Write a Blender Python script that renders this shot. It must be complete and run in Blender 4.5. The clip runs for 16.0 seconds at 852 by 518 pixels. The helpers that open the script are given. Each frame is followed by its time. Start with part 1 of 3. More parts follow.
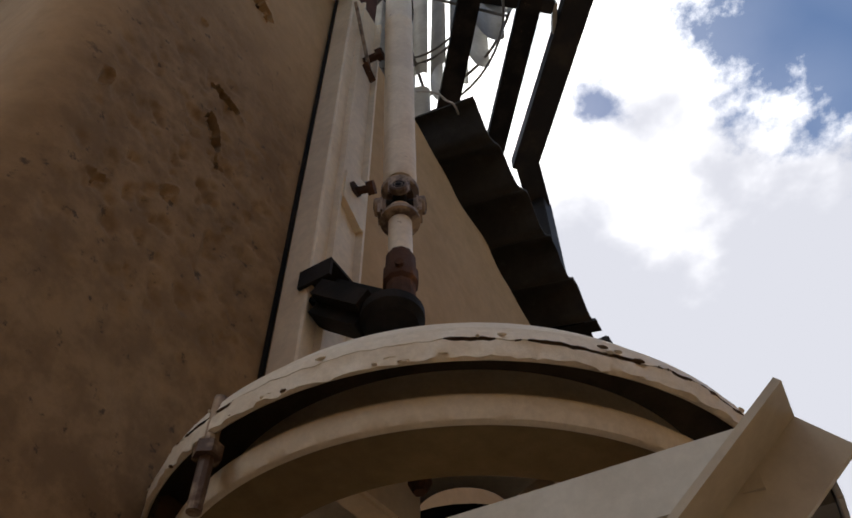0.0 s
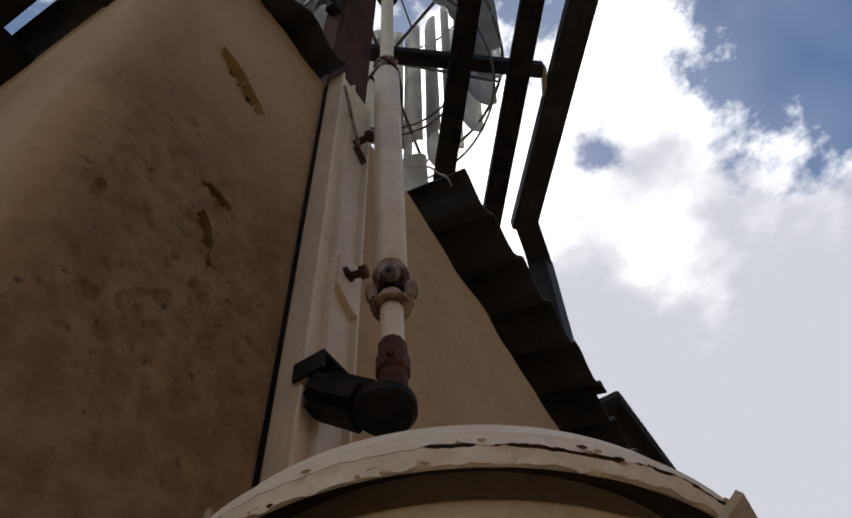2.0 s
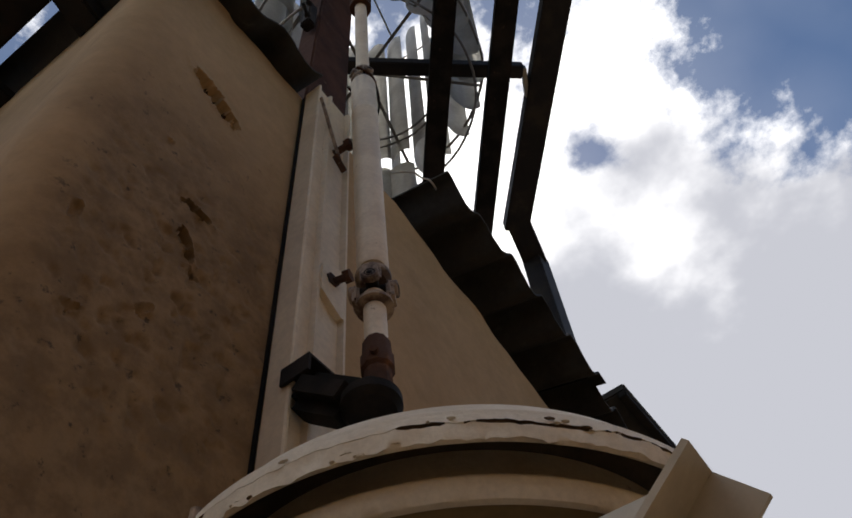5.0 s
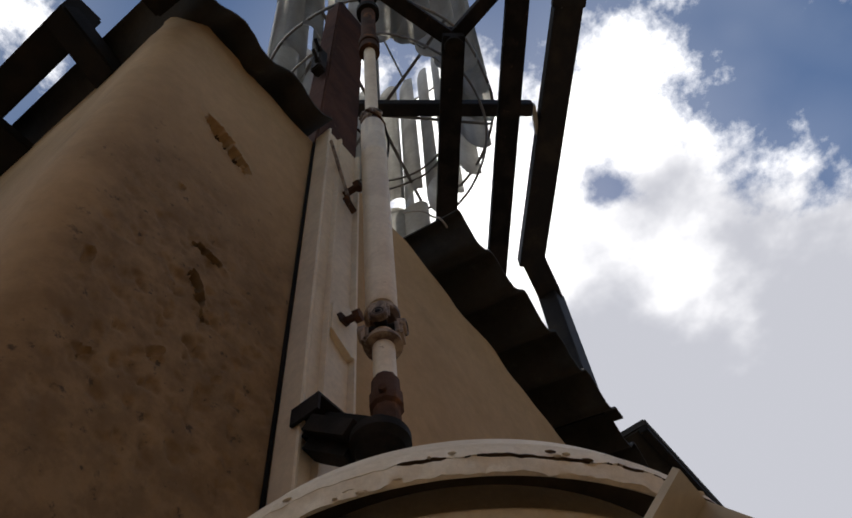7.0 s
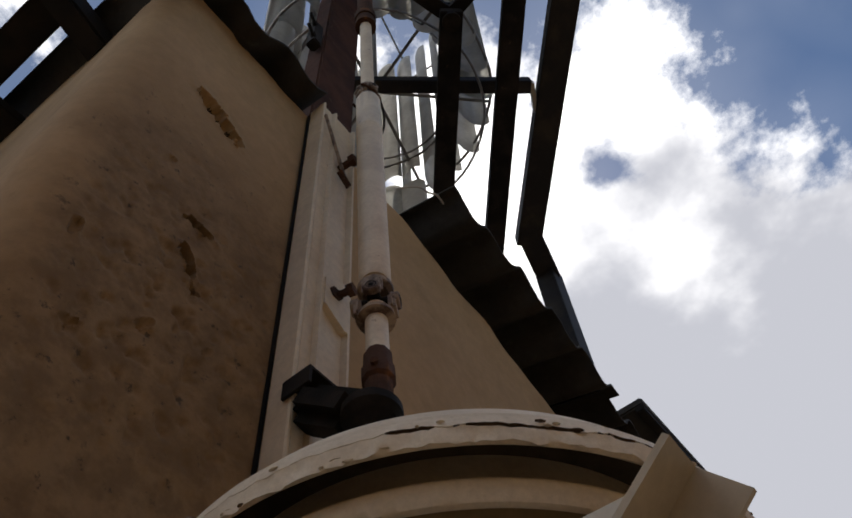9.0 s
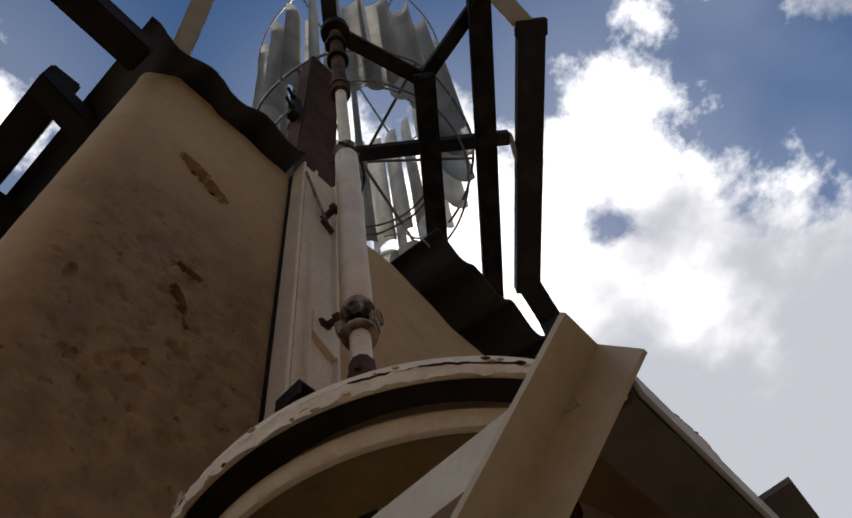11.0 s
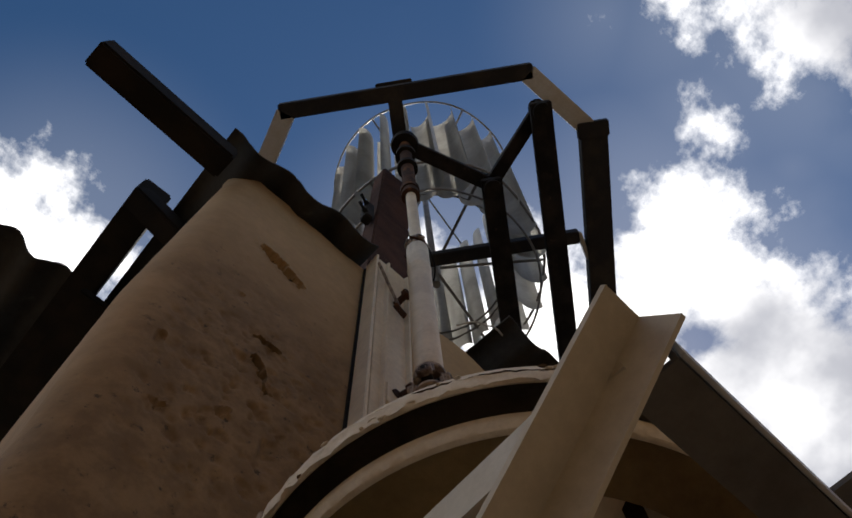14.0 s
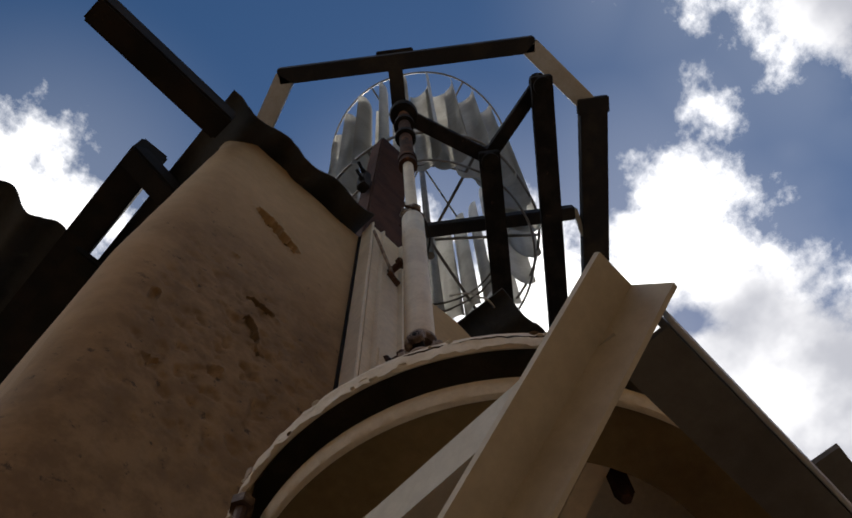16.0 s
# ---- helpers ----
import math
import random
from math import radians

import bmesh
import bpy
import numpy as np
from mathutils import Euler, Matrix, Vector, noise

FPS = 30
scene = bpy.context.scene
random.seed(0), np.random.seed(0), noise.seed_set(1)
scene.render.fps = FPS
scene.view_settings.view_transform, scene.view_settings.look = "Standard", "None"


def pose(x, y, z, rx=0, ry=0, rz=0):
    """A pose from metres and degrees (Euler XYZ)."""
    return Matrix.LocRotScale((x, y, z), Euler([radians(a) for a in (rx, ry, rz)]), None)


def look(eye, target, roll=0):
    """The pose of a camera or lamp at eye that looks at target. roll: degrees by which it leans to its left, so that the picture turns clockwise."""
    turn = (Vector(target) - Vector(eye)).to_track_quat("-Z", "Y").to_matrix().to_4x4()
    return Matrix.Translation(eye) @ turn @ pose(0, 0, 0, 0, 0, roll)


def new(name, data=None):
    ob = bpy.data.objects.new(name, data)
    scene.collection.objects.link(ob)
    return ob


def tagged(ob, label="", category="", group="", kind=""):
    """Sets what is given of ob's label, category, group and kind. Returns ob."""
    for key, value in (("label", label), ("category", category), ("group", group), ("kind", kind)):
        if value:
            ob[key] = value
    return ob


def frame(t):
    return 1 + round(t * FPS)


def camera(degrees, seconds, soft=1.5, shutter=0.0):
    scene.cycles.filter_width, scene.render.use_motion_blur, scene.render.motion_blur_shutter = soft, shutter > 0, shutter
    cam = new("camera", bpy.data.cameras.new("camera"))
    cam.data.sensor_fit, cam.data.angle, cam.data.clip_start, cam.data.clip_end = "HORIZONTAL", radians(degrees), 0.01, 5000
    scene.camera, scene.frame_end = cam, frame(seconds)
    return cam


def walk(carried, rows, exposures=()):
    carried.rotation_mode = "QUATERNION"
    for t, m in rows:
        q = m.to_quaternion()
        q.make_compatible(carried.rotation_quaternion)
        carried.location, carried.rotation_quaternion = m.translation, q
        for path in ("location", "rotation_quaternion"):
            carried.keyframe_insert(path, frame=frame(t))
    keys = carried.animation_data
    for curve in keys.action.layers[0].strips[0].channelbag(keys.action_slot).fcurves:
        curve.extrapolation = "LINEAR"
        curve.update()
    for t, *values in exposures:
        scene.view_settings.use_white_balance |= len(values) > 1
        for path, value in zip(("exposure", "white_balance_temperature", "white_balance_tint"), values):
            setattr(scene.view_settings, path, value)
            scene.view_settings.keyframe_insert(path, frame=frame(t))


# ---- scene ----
cam = camera(55.07, 16.0, soft=1.7)
PATH = [
    (0, (-0.6181, -0.5434, 1.4805), (-0.0814, -0.2288, 2.2635), -0.91),
    (0.5, (-0.6330, -0.5527, 1.5119), (-0.0771, -0.2264, 2.2765), -0.93),
    (1, (-0.6410, -0.5544, 1.5122), (-0.0823, -0.2418, 2.2804), -1.14),
    (1.5, (-0.6444, -0.5720, 1.4937), (-0.1552, -0.2779, 2.3148), -1.83),
    (2, (-0.6418, -0.5891, 1.4900), (-0.1568, -0.2961, 2.3140), -3.08),
    (2.5, (-0.6361, -0.5926, 1.4883), (-0.1471, -0.3018, 2.3107), -3.72),
    (3, (-0.6227, -0.5913, 1.4912), (-0.1329, -0.2990, 2.3126), -4.40),
    (3.5, (-0.6178, -0.5920, 1.4807), (-0.1323, -0.2963, 2.3034), -4.04),
    (4, (-0.6254, -0.6105, 1.4641), (-0.1391, -0.3290, 2.2913), -6.30),
    (6.5, (-0.6040, -0.6145, 1.4596), (-0.1575, -0.3138, 2.3024), -6.07),
    (7, (-0.6126, -0.6288, 1.4492), (-0.1822, -0.3490, 2.3074), -6.98),
    (7.5, (-0.6067, -0.6300, 1.4567), (-0.1629, -0.3513, 2.3084), -7.85),
    (8, (-0.6042, -0.6264, 1.4546), (-0.1540, -0.3415, 2.3009), -7.47),
    (8.5, (-0.6030, -0.6249, 1.4548), (-0.1536, -0.3339, 2.2994), -6.87),
    (11, (-0.5273, -0.6314, 1.3297), (-0.1494, -0.3872, 2.2227), -13.43),
    (11.3, (-0.5077, -0.6378, 1.2579), (-0.3093, -0.4608, 2.2218), -7.73),
    (11.5, (-0.4798, -0.6326, 1.2069), (-0.2904, -0.4365, 2.1690), -4.73),
    (12, (-0.4772, -0.6076, 1.2218), (-0.2915, -0.3861, 2.1792), -1.88),
    (12.5, (-0.4772, -0.6041, 1.2369), (-0.2899, -0.4045, 2.1987), -6.15),
    (13, (-0.4812, -0.6154, 1.2253), (-0.2950, -0.4475, 2.1934), -12.03),
    (13.5, (-0.4801, -0.6006, 1.2414), (-0.2696, -0.3965, 2.1975), -8.23),
    (14, (-0.4712, -0.5901, 1.2423), (-0.2548, -0.3857, 2.1970), -6.16),
    (14.5, (-0.4695, -0.6011, 1.2284), (-0.2409, -0.4092, 2.1828), -8.38),
    (15, (-0.4723, -0.5947, 1.2372), (-0.2517, -0.4003, 2.1930), -6.50),
    (15.5, (-0.4792, -0.5864, 1.2435), (-0.2564, -0.3748, 2.1951), -3.99),
    (16, (-0.4679, -0.5845, 1.2362), (-0.2253, -0.3608, 2.1802), -4.83),
]
walk(cam, [(t, look(eye, target, roll)) for t, eye, target, roll in PATH],
     exposures=[(0.0, 0.72), (1.2, 0.59), (3.5, 0.39), (8.7, 0.36), (11.0, 0.34), (12.0, 0.23), (16.0, 0.30)])

# ------------------------------------------------------------------ sky and sun
SUN_DIR = Vector((0.62, 0.30, 0.95)).normalized()
SKY_STRENGTH = 0.058
CLOUD_STRENGTH = 1.5
SUN_STRENGTH = 2.2


def build_sky():
    world = bpy.data.worlds.new("sky")
    scene.world = world
    world.use_nodes = True
    nt = world.node_tree
    nt.nodes.clear()
    N, L = nt.nodes.new, nt.links.new
    out = N("ShaderNodeOutputWorld")
    sky = N("ShaderNodeTexSky")
    sky.sky_type = "NISHITA"
    sky.sun_disc = False
    sky.sun_elevation = math.asin(SUN_DIR.z)
    sky.sun_rotation = math.atan2(SUN_DIR.x, SUN_DIR.y)
    sky.air_density, sky.dust_density, sky.ozone_density = 1.0, 0.3, 1.5
    tc = N("ShaderNodeTexCoord")
    sep = N("ShaderNodeSeparateXYZ")
    L(tc.outputs["Generated"], sep.inputs[0])

    def m(op, a, b=None, c=None):
        n = N("ShaderNodeMath")
        n.operation = op
        for i, v in enumerate((a, b, c)):
            if v is None:
                continue
            if isinstance(v, (int, float)):
                n.inputs[i].default_value = v
            else:
                L(v, n.inputs[i])
        return n.outputs[0]

    zc = m("MAXIMUM", sep.outputs[2], 0.06)
    u, v = m("DIVIDE", sep.outputs[0], zc), m("DIVIDE", sep.outputs[1], zc)
    uv = N("ShaderNodeCombineXYZ")
    L(u, uv.inputs[0])
    L(v, uv.inputs[1])

    def fbm(scale, detail, rough, off):
        n = N("ShaderNodeTexNoise")
        n.inputs["Scale"].default_value = scale
        n.inputs["Detail"].default_value = detail
        n.inputs["Roughness"].default_value = rough
        a = N("ShaderNodeVectorMath")
        a.operation = "ADD"
        a.inputs[1].default_value = (off, off * 0.7, 0.3 * off)
        L(uv.outputs[0], a.inputs[0])
        L(a.outputs[0], n.inputs["Vector"])
        return n.outputs["Fac"]

    # cumulus heaps, on a flat layer overhead: u, v, radius
    heaps = [(0.50, 0.08, 0.11), (0.47, 0.04, 0.105), (0.41, -0.015, 0.055), (0.57, 0.03, 0.125), (0.68, 0.02, 0.125), (0.83, -0.01, 0.18), (0.70, 0.22, 0.28), (1.0, 0.1, 0.36), (1.4, 0.05, 0.6),
             (0.40, 0.20, 0.12), (0.75, 0.5, 0.4), (0.24, 0.24, 0.05), (-0.125, 0.495, 0.085), (-0.17, 0.62, 0.11), (0.375, -0.152, 0.002), (0.35, -0.160, -0.02), (0.415, -0.130, -0.045),
             (0.555, -0.155, -0.055), (0.50, -0.175, -0.05), (0.385, -0.315, 0.09), (0.27, -0.215, 0.005), (0.19, -0.15, -0.035), (0.47, -0.31, 0.03), (0.47, -0.42, 0.11), (0.60, -0.52, 0.13),
             (-1.2, 0.5, 0.6), (-0.9, -0.9, 0.5), (0.2, -1.5, 0.6), (0.1, 1.5, 0.6)]
    total = None
    for hu, hv, r in heaps:
        d = m("SQRT", m("ADD", m("POWER", m("ABSOLUTE", m("SUBTRACT", u, hu)), 2.0), m("POWER", m("ABSOLUTE", m("SUBTRACT", v, hv)), 2.0)))
        k = m("MAXIMUM", m("DIVIDE", m("SUBTRACT", r, d), 0.085), -2.6)
        k = m("MINIMUM", k, 1.75)
        total = k if total is None else m("SMOOTH_MAX", total, k, 0.15)
    n1 = fbm(6.5, 13.0, 0.63, 3.1)
    dens = m("ADD", total, m("MULTIPLY", m("SUBTRACT", n1, 0.5), 4.4))
    # one thin spot in the big cloud
    gap = m("SQRT", m("ADD", m("POWER", m("ABSOLUTE", m("SUBTRACT", u, 0.592)), 2.0), m("POWER", m("ABSOLUTE", m("SUBTRACT", v, 0.064)), 2.0)))
    dens = m("SUBTRACT", dens, m("MULTIPLY", m("MAXIMUM", m("SUBTRACT", 0.08, gap), 0.0), 24.0))
    mr = N("ShaderNodeMapRange")
    mr.interpolation_type = "SMOOTHSTEP"
    mr.inputs["From Min"].default_value = -0.50
    mr.inputs["From Max"].default_value = 0.60
    L(dens, mr.inputs["Value"])
    # a thin veil of haze round the heaps
    veil = N("ShaderNodeMapRange")
    veil.interpolation_type = "SMOOTHSTEP"
    veil.inputs["From Min"].default_value, veil.inputs["From Max"].default_value = -2.5, 0.4
    veil.inputs["To Max"].default_value = 0.07
    L(total, veil.inputs["Value"])
    cover = m("MAXIMUM", mr.outputs[0], veil.outputs[0])
    # thick bases are grey, sunlit edges white
    n2 = fbm(2.6, 6.0, 0.5, 7.7)
    base = m("ADD", m("MAXIMUM", m("MULTIPLY", m("SUBTRACT", u, 0.61), 3.0), m("MULTIPLY", m("SUBTRACT", -0.25, v), 6.0)), m("MULTIPLY", m("SUBTRACT", n2, 0.5), 3.0))
    mg = N("ShaderNodeMapRange")
    mg.interpolation_type = "SMOOTHSTEP"
    mg.inputs["From Min"].default_value = -0.1
    mg.inputs["From Max"].default_value = 0.65
    L(base, mg.inputs["Value"])
    col = N("ShaderNodeMix")
    col.data_type = "RGBA"
    col.inputs["A"].default_value = (1.0, 0.985, 0.97, 1)
    col.inputs["B"].default_value = (0.305, 0.310, 0.340, 1)
    L(mg.outputs[0], col.inputs["Factor"])
    b1, b2 = N("ShaderNodeBackground"), N("ShaderNodeBackground")
    b1.inputs[1].default_value = SKY_STRENGTH
    b2.inputs[1].default_value = CLOUD_STRENGTH
    hs = N("ShaderNodeHueSaturation")
    hs.inputs["Saturation"].default_value = 1.25
    L(sky.outputs[0], hs.inputs["Color"])
    L(hs.outputs[0], b1.inputs[0])
    L(col.outputs["Result"], b2.inputs[0])
    mix = N("ShaderNodeMixShader")
    L(cover, mix.inputs[0])
    L(b1.outputs[0], mix.inputs[1])
    L(b2.outputs[0], mix.inputs[2])
    L(mix.outputs[0], out.inputs[0])


build_sky()
sun = new("sun", bpy.data.lights.new("sun", "SUN"))
sun.data.energy, sun.data.angle, sun.data.color = SUN_STRENGTH, radians(1.0), (1.0, 0.95, 0.86)
sun.matrix_world = look(SUN_DIR * 20, (0, 0, 0))


# ------------------------------------------------------------------ materials
def material(name, color, rough=0.6, metal=0.0, color2=None, scale=6.0, mix=(0.4, 0.65), bump=0.2, bump_scale=60.0,
             bump_dist=0.002, spot=None, spot_scale=25.0, spot_range=(0.62, 0.68), spot_rough=0.8, random_tone=0.0, streak=None, grain=0.14):
    """Base colour, broad stains (color2), small chips (spot) and fine relief, in object space."""
    mt = bpy.data.materials.new(name)
    mt.use_nodes = True
    nt = mt.node_tree
    N, L = nt.nodes.new, nt.links.new
    bsdf = nt.nodes["Principled BSDF"]
    geo = N("ShaderNodeNewGeometry")
    pos = geo.outputs["Position"]

    def noise_fac(scale, detail=6.0, rough=0.6, vec=pos):
        n = N("ShaderNodeTexNoise")
        n.inputs["Scale"].default_value = scale
        n.inputs["Detail"].default_value = detail
        n.inputs["Roughness"].default_value = rough
        L(vec, n.inputs["Vector"])
        return n.outputs["Fac"]

    def ramp(fac, lo, hi):
        r = N("ShaderNodeMapRange")
        r.interpolation_type = "SMOOTHSTEP"
        r.inputs["From Min"].default_value, r.inputs["From Max"].default_value = lo, hi
        L(fac, r.inputs["Value"])
        return r.outputs[0]

    def blend(fac, a, b):
        x = N("ShaderNodeMix")
        x.data_type = "RGBA"
        for sock, val in (("A", a), ("B", b)):
            if isinstance(val, tuple):
                x.inputs[sock].default_value = (*val, 1)
            else:
                L(val, x.inputs[sock])
        L(fac, x.inputs["Factor"])
        return x.outputs["Result"]

    c2 = color2 or tuple(k * 0.72 for k in color)
    col = blend(ramp(noise_fac(scale), *mix), tuple(color), tuple(c2))
    fine = ramp(noise_fac(scale * 14, 4.0, 0.7), 0.3, 0.75)
    dark = N("ShaderNodeMix")
    dark.data_type, dark.blend_type = "RGBA", "MULTIPLY"
    dark.inputs["Factor"].default_value = grain
    L(col, dark.inputs["A"])
    g = N("ShaderNodeCombineColor")
    for i in range(3):
        L(fine, g.inputs[i])
    L(g.outputs[0], dark.inputs["B"])
    col = dark.outputs["Result"]
    if streak:
        mp = N("ShaderNodeMapping")
        mp.inputs["Scale"].default_value = (1.0, 1.0, 0.06)
        L(pos, mp.inputs["Vector"])
        col = blend(ramp(noise_fac(streak[1], 5.0, 0.6, mp.outputs[0]), *streak[2]), col, tuple(streak[0]))
    rough_in = None
    if spot:
        sp = ramp(noise_fac(spot_scale, 5.0, 0.65), *spot_range)
        col = blend(sp, col, tuple(spot))
    if random_tone:
        oi = N("ShaderNodeObjectInfo")
        hsv = N("ShaderNodeHueSaturation")
        mr = N("ShaderNodeMapRange")
        mr.inputs["To Min"].default_value, mr.inputs["To Max"].default_value = 1 - random_tone, 1 + random_tone
        L(oi.outputs["Random"], mr.inputs["Value"])
        L(mr.outputs[0], hsv.inputs["Value"])
        L(col, hsv.inputs["Color"])
        col = hsv.outputs[0]
    L(col, bsdf.inputs["Base Color"])
    rr = N("ShaderNodeMapRange")
    rr.inputs["To Min"].default_value, rr.inputs["To Max"].default_value = max(rough - 0.12, 0.05), min(rough + 0.15, 1)
    L(noise_fac(scale * 4), rr.inputs["Value"])
    L(rr.outputs[0], bsdf.inputs["Roughness"])
    bsdf.inputs["Metallic"].default_value = metal
    bp = N("ShaderNodeBump")
    bp.inputs["Strength"].default_value = bump
    bp.inputs["Distance"].default_value = bump_dist
    L(noise_fac(bump_scale, 8.0, 0.65), bp.inputs["Height"])
    L(bp.outputs[0], bsdf.inputs["Normal"])
    return mt




def plaster_material():
    """Ochre plaster: clean along the corner and under the eave, grimy and pitted lower down, where shade is painted in
    too.
    """
    mt = material("plaster", (0.47, 0.305, 0.150), 0.9, color2=(0.385, 0.246, 0.118), scale=2.2, mix=(0.35, 0.7), bump=0.22, bump_scale=60,
                  bump_dist=0.003, spot=(0.32, 0.205, 0.098), spot_scale=7.0, spot_range=(0.56, 0.78))
    nt = mt.node_tree
    N, L = nt.nodes.new, nt.links.new
    bsdf = nt.nodes["Principled BSDF"]
    old = bsdf.inputs["Base Color"].links[0].from_socket
    geo = N("ShaderNodeNewGeometry")
    sep = N("ShaderNodeSeparateXYZ")
    L(geo.outputs["Position"], sep.inputs[0])

    def m(op, a, b):
        n = N("ShaderNodeMath")
        n.operation = op
        for i, v in enumerate((a, b)):
            if isinstance(v, (int, float)):
                n.inputs[i].default_value = v
            else:
                L(v, n.inputs[i])
        return n.outputs[0]

    def fac(scale, detail, rough):
        n = N("ShaderNodeTexNoise")
        n.inputs["Scale"].default_value, n.inputs["Detail"].default_value, n.inputs["Roughness"].default_value = scale, detail, rough
        L(geo.outputs["Position"], n.inputs["Vector"])
        return n.outputs["Fac"]

    def smooth(v, lo, hi):
        r = N("ShaderNodeMapRange")
        r.interpolation_type = "SMOOTHSTEP"
        r.inputs["From Min"].default_value, r.inputs["From Max"].default_value = lo, hi
        L(v, r.inputs["Value"])
        return r.outputs[0]

    wob = m("MULTIPLY", m("SUBTRACT", fac(5.0, 5.0, 0.6), 0.5), 0.34)
    side = smooth(m("ADD", sep.outputs[0], m("MULTIPLY", wob, 0.5)), -0.53, -0.43)
    right = smooth(m("ADD", sep.outputs[0], wob), 0.02, -0.14)
    low = smooth(m("ADD", sep.outputs[2], wob), 3.12, 2.55)
    # dirt, deepened to paint in the weaker light low on the left
    grime_shade = m("MULTIPLY", m("MULTIPLY", side, low), right)
    mottled = m("ADD", 0.55, m("MULTIPLY", smooth(fac(16.0, 7.0, 0.7), 0.35, 0.62), 0.45))
    grime_shade = m("MULTIPLY", grime_shade, mottled)
    mix = N("ShaderNodeMix")
    mix.data_type = "RGBA"
    L(m("MULTIPLY", grime_shade, 0.86), mix.inputs["Factor"])
    L(old, mix.inputs["A"])
    mix.inputs["B"].default_value = (0.150, 0.088, 0.036, 1)
    black = N("ShaderNodeMix")
    black.data_type = "RGBA"
    L(m("MULTIPLY", m("MULTIPLY", smooth(fac(42.0, 5.0, 0.65), 0.60, 0.68), low), m("MULTIPLY", side, right)), black.inputs["Factor"])
    L(mix.outputs["Result"], black.inputs["A"])
    black.inputs["B"].default_value = (0.085, 0.055, 0.028, 1)
    L(black.outputs["Result"], bsdf.inputs["Base Color"])
    return mt


M_PLASTER = plaster_material()
M_CREAM = material("cream_paint", (0.80, 0.68, 0.50), 0.58, color2=(0.71, 0.585, 0.42), scale=5, bump=0.15, bump_scale=70, bump_dist=0.001,
                   spot=(0.26, 0.16, 0.09), spot_scale=26, spot_range=(0.70, 0.76))
M_CHALK = material("chipped_white_paint", (0.78, 0.71, 0.59), 0.7, color2=(0.69, 0.61, 0.49), scale=10, bump=0.5, bump_scale=60, bump_dist=0.003,
                   spot=(0.34, 0.25, 0.16), spot_scale=22, spot_range=(0.68, 0.74))
M_TUBE = material("shaft_paint", (0.80, 0.68, 0.51), 0.48, color2=(0.69, 0.57, 0.42), scale=9, bump=0.2, bump_scale=90, bump_dist=0.001,
                  spot=(0.25, 0.17, 0.11), spot_scale=28, spot_range=(0.66, 0.72), streak=((0.50, 0.41, 0.31), 30.0, (0.55, 0.75)))
M_RUST = material("rusted_steel", (0.085, 0.042, 0.026), 0.85, metal=0.1, color2=(0.045, 0.028, 0.02), scale=9, bump=0.5, bump_scale=120,
                  bump_dist=0.002, spot=(0.2, 0.085, 0.035), spot_scale=16, spot_range=(0.55, 0.72))
M_OLDRUST = material("old_rust_paint", (0.085, 0.036, 0.022), 0.92, color2=(0.045, 0.021, 0.014), scale=5, bump=0.4, bump_scale=90, bump_dist=0.002,
                      spot=(0.30, 0.22, 0.15), spot_scale=18, spot_range=(0.66, 0.72))
M_JOINT = material("worn_joint", (0.37, 0.275, 0.19), 0.6, metal=0.05, color2=(0.085, 0.048, 0.032), scale=28, mix=(0.42, 0.6), bump=0.5, bump_scale=120, bump_dist=0.002)
M_DARK = material("dark_steel", (0.010, 0.009, 0.010), 0.75, metal=0.2, color2=(0.032, 0.027, 0.025), scale=7, bump=0.3, bump_scale=90, bump_dist=0.001,
                  spot=(0.09, 0.06, 0.045), spot_scale=18, spot_range=(0.62, 0.75))
M_GREASE = material("greasy_cast_iron", (0.007, 0.006, 0.005), 0.75, color2=(0.022, 0.017, 0.013), scale=18, bump=0.5, bump_scale=90, bump_dist=0.002)
M_FRAME = material("weathered_frame", (0.026, 0.025, 0.028), 0.65, metal=0.1, color2=(0.055, 0.047, 0.04), scale=6, mix=(0.45, 0.7), bump=0.3, bump_scale=80,
                   bump_dist=0.001)
M_GREY = material("grey_primer_steel", (0.57, 0.53, 0.45), 0.5, color2=(0.49, 0.45, 0.37), scale=5, bump=0.25, bump_scale=70, bump_dist=0.001)
M_PALE = material("pale_steel", (0.55, 0.56, 0.58), 0.5, color2=(0.47, 0.45, 0.42), scale=7, bump=0.25, bump_scale=70, bump_dist=0.001)
M_DARKGREY = material("dark_grey_steel", (0.13, 0.12, 0.105), 0.6, color2=(0.08, 0.07, 0.06), scale=7, bump=0.25, bump_scale=70, bump_dist=0.001)
M_FLAKE = material("bare_filler", (0.13, 0.085, 0.05), 0.9, color2=(0.07, 0.05, 0.03), scale=40, bump=0.4, bump_scale=150, bump_dist=0.001)
M_GOUGE_SHADE = material("gouge_shade", (0.065, 0.040, 0.021), 0.95, color2=(0.038, 0.024, 0.013), scale=40, bump=0.5, bump_scale=120, bump_dist=0.002)
M_CEMENT = material("fibre_cement", (0.055, 0.05, 0.045), 0.9, color2=(0.03, 0.028, 0.026), scale=4, bump=0.5, bump_scale=60, bump_dist=0.003,
                    spot=(0.10, 0.095, 0.085), spot_scale=11, spot_range=(0.6, 0.8))
M_WOOD = material("stained_timber", (0.012, 0.010, 0.009), 0.85, color2=(0.024, 0.018, 0.014), scale=8, bump=0.4, bump_scale=80, bump_dist=0.002)
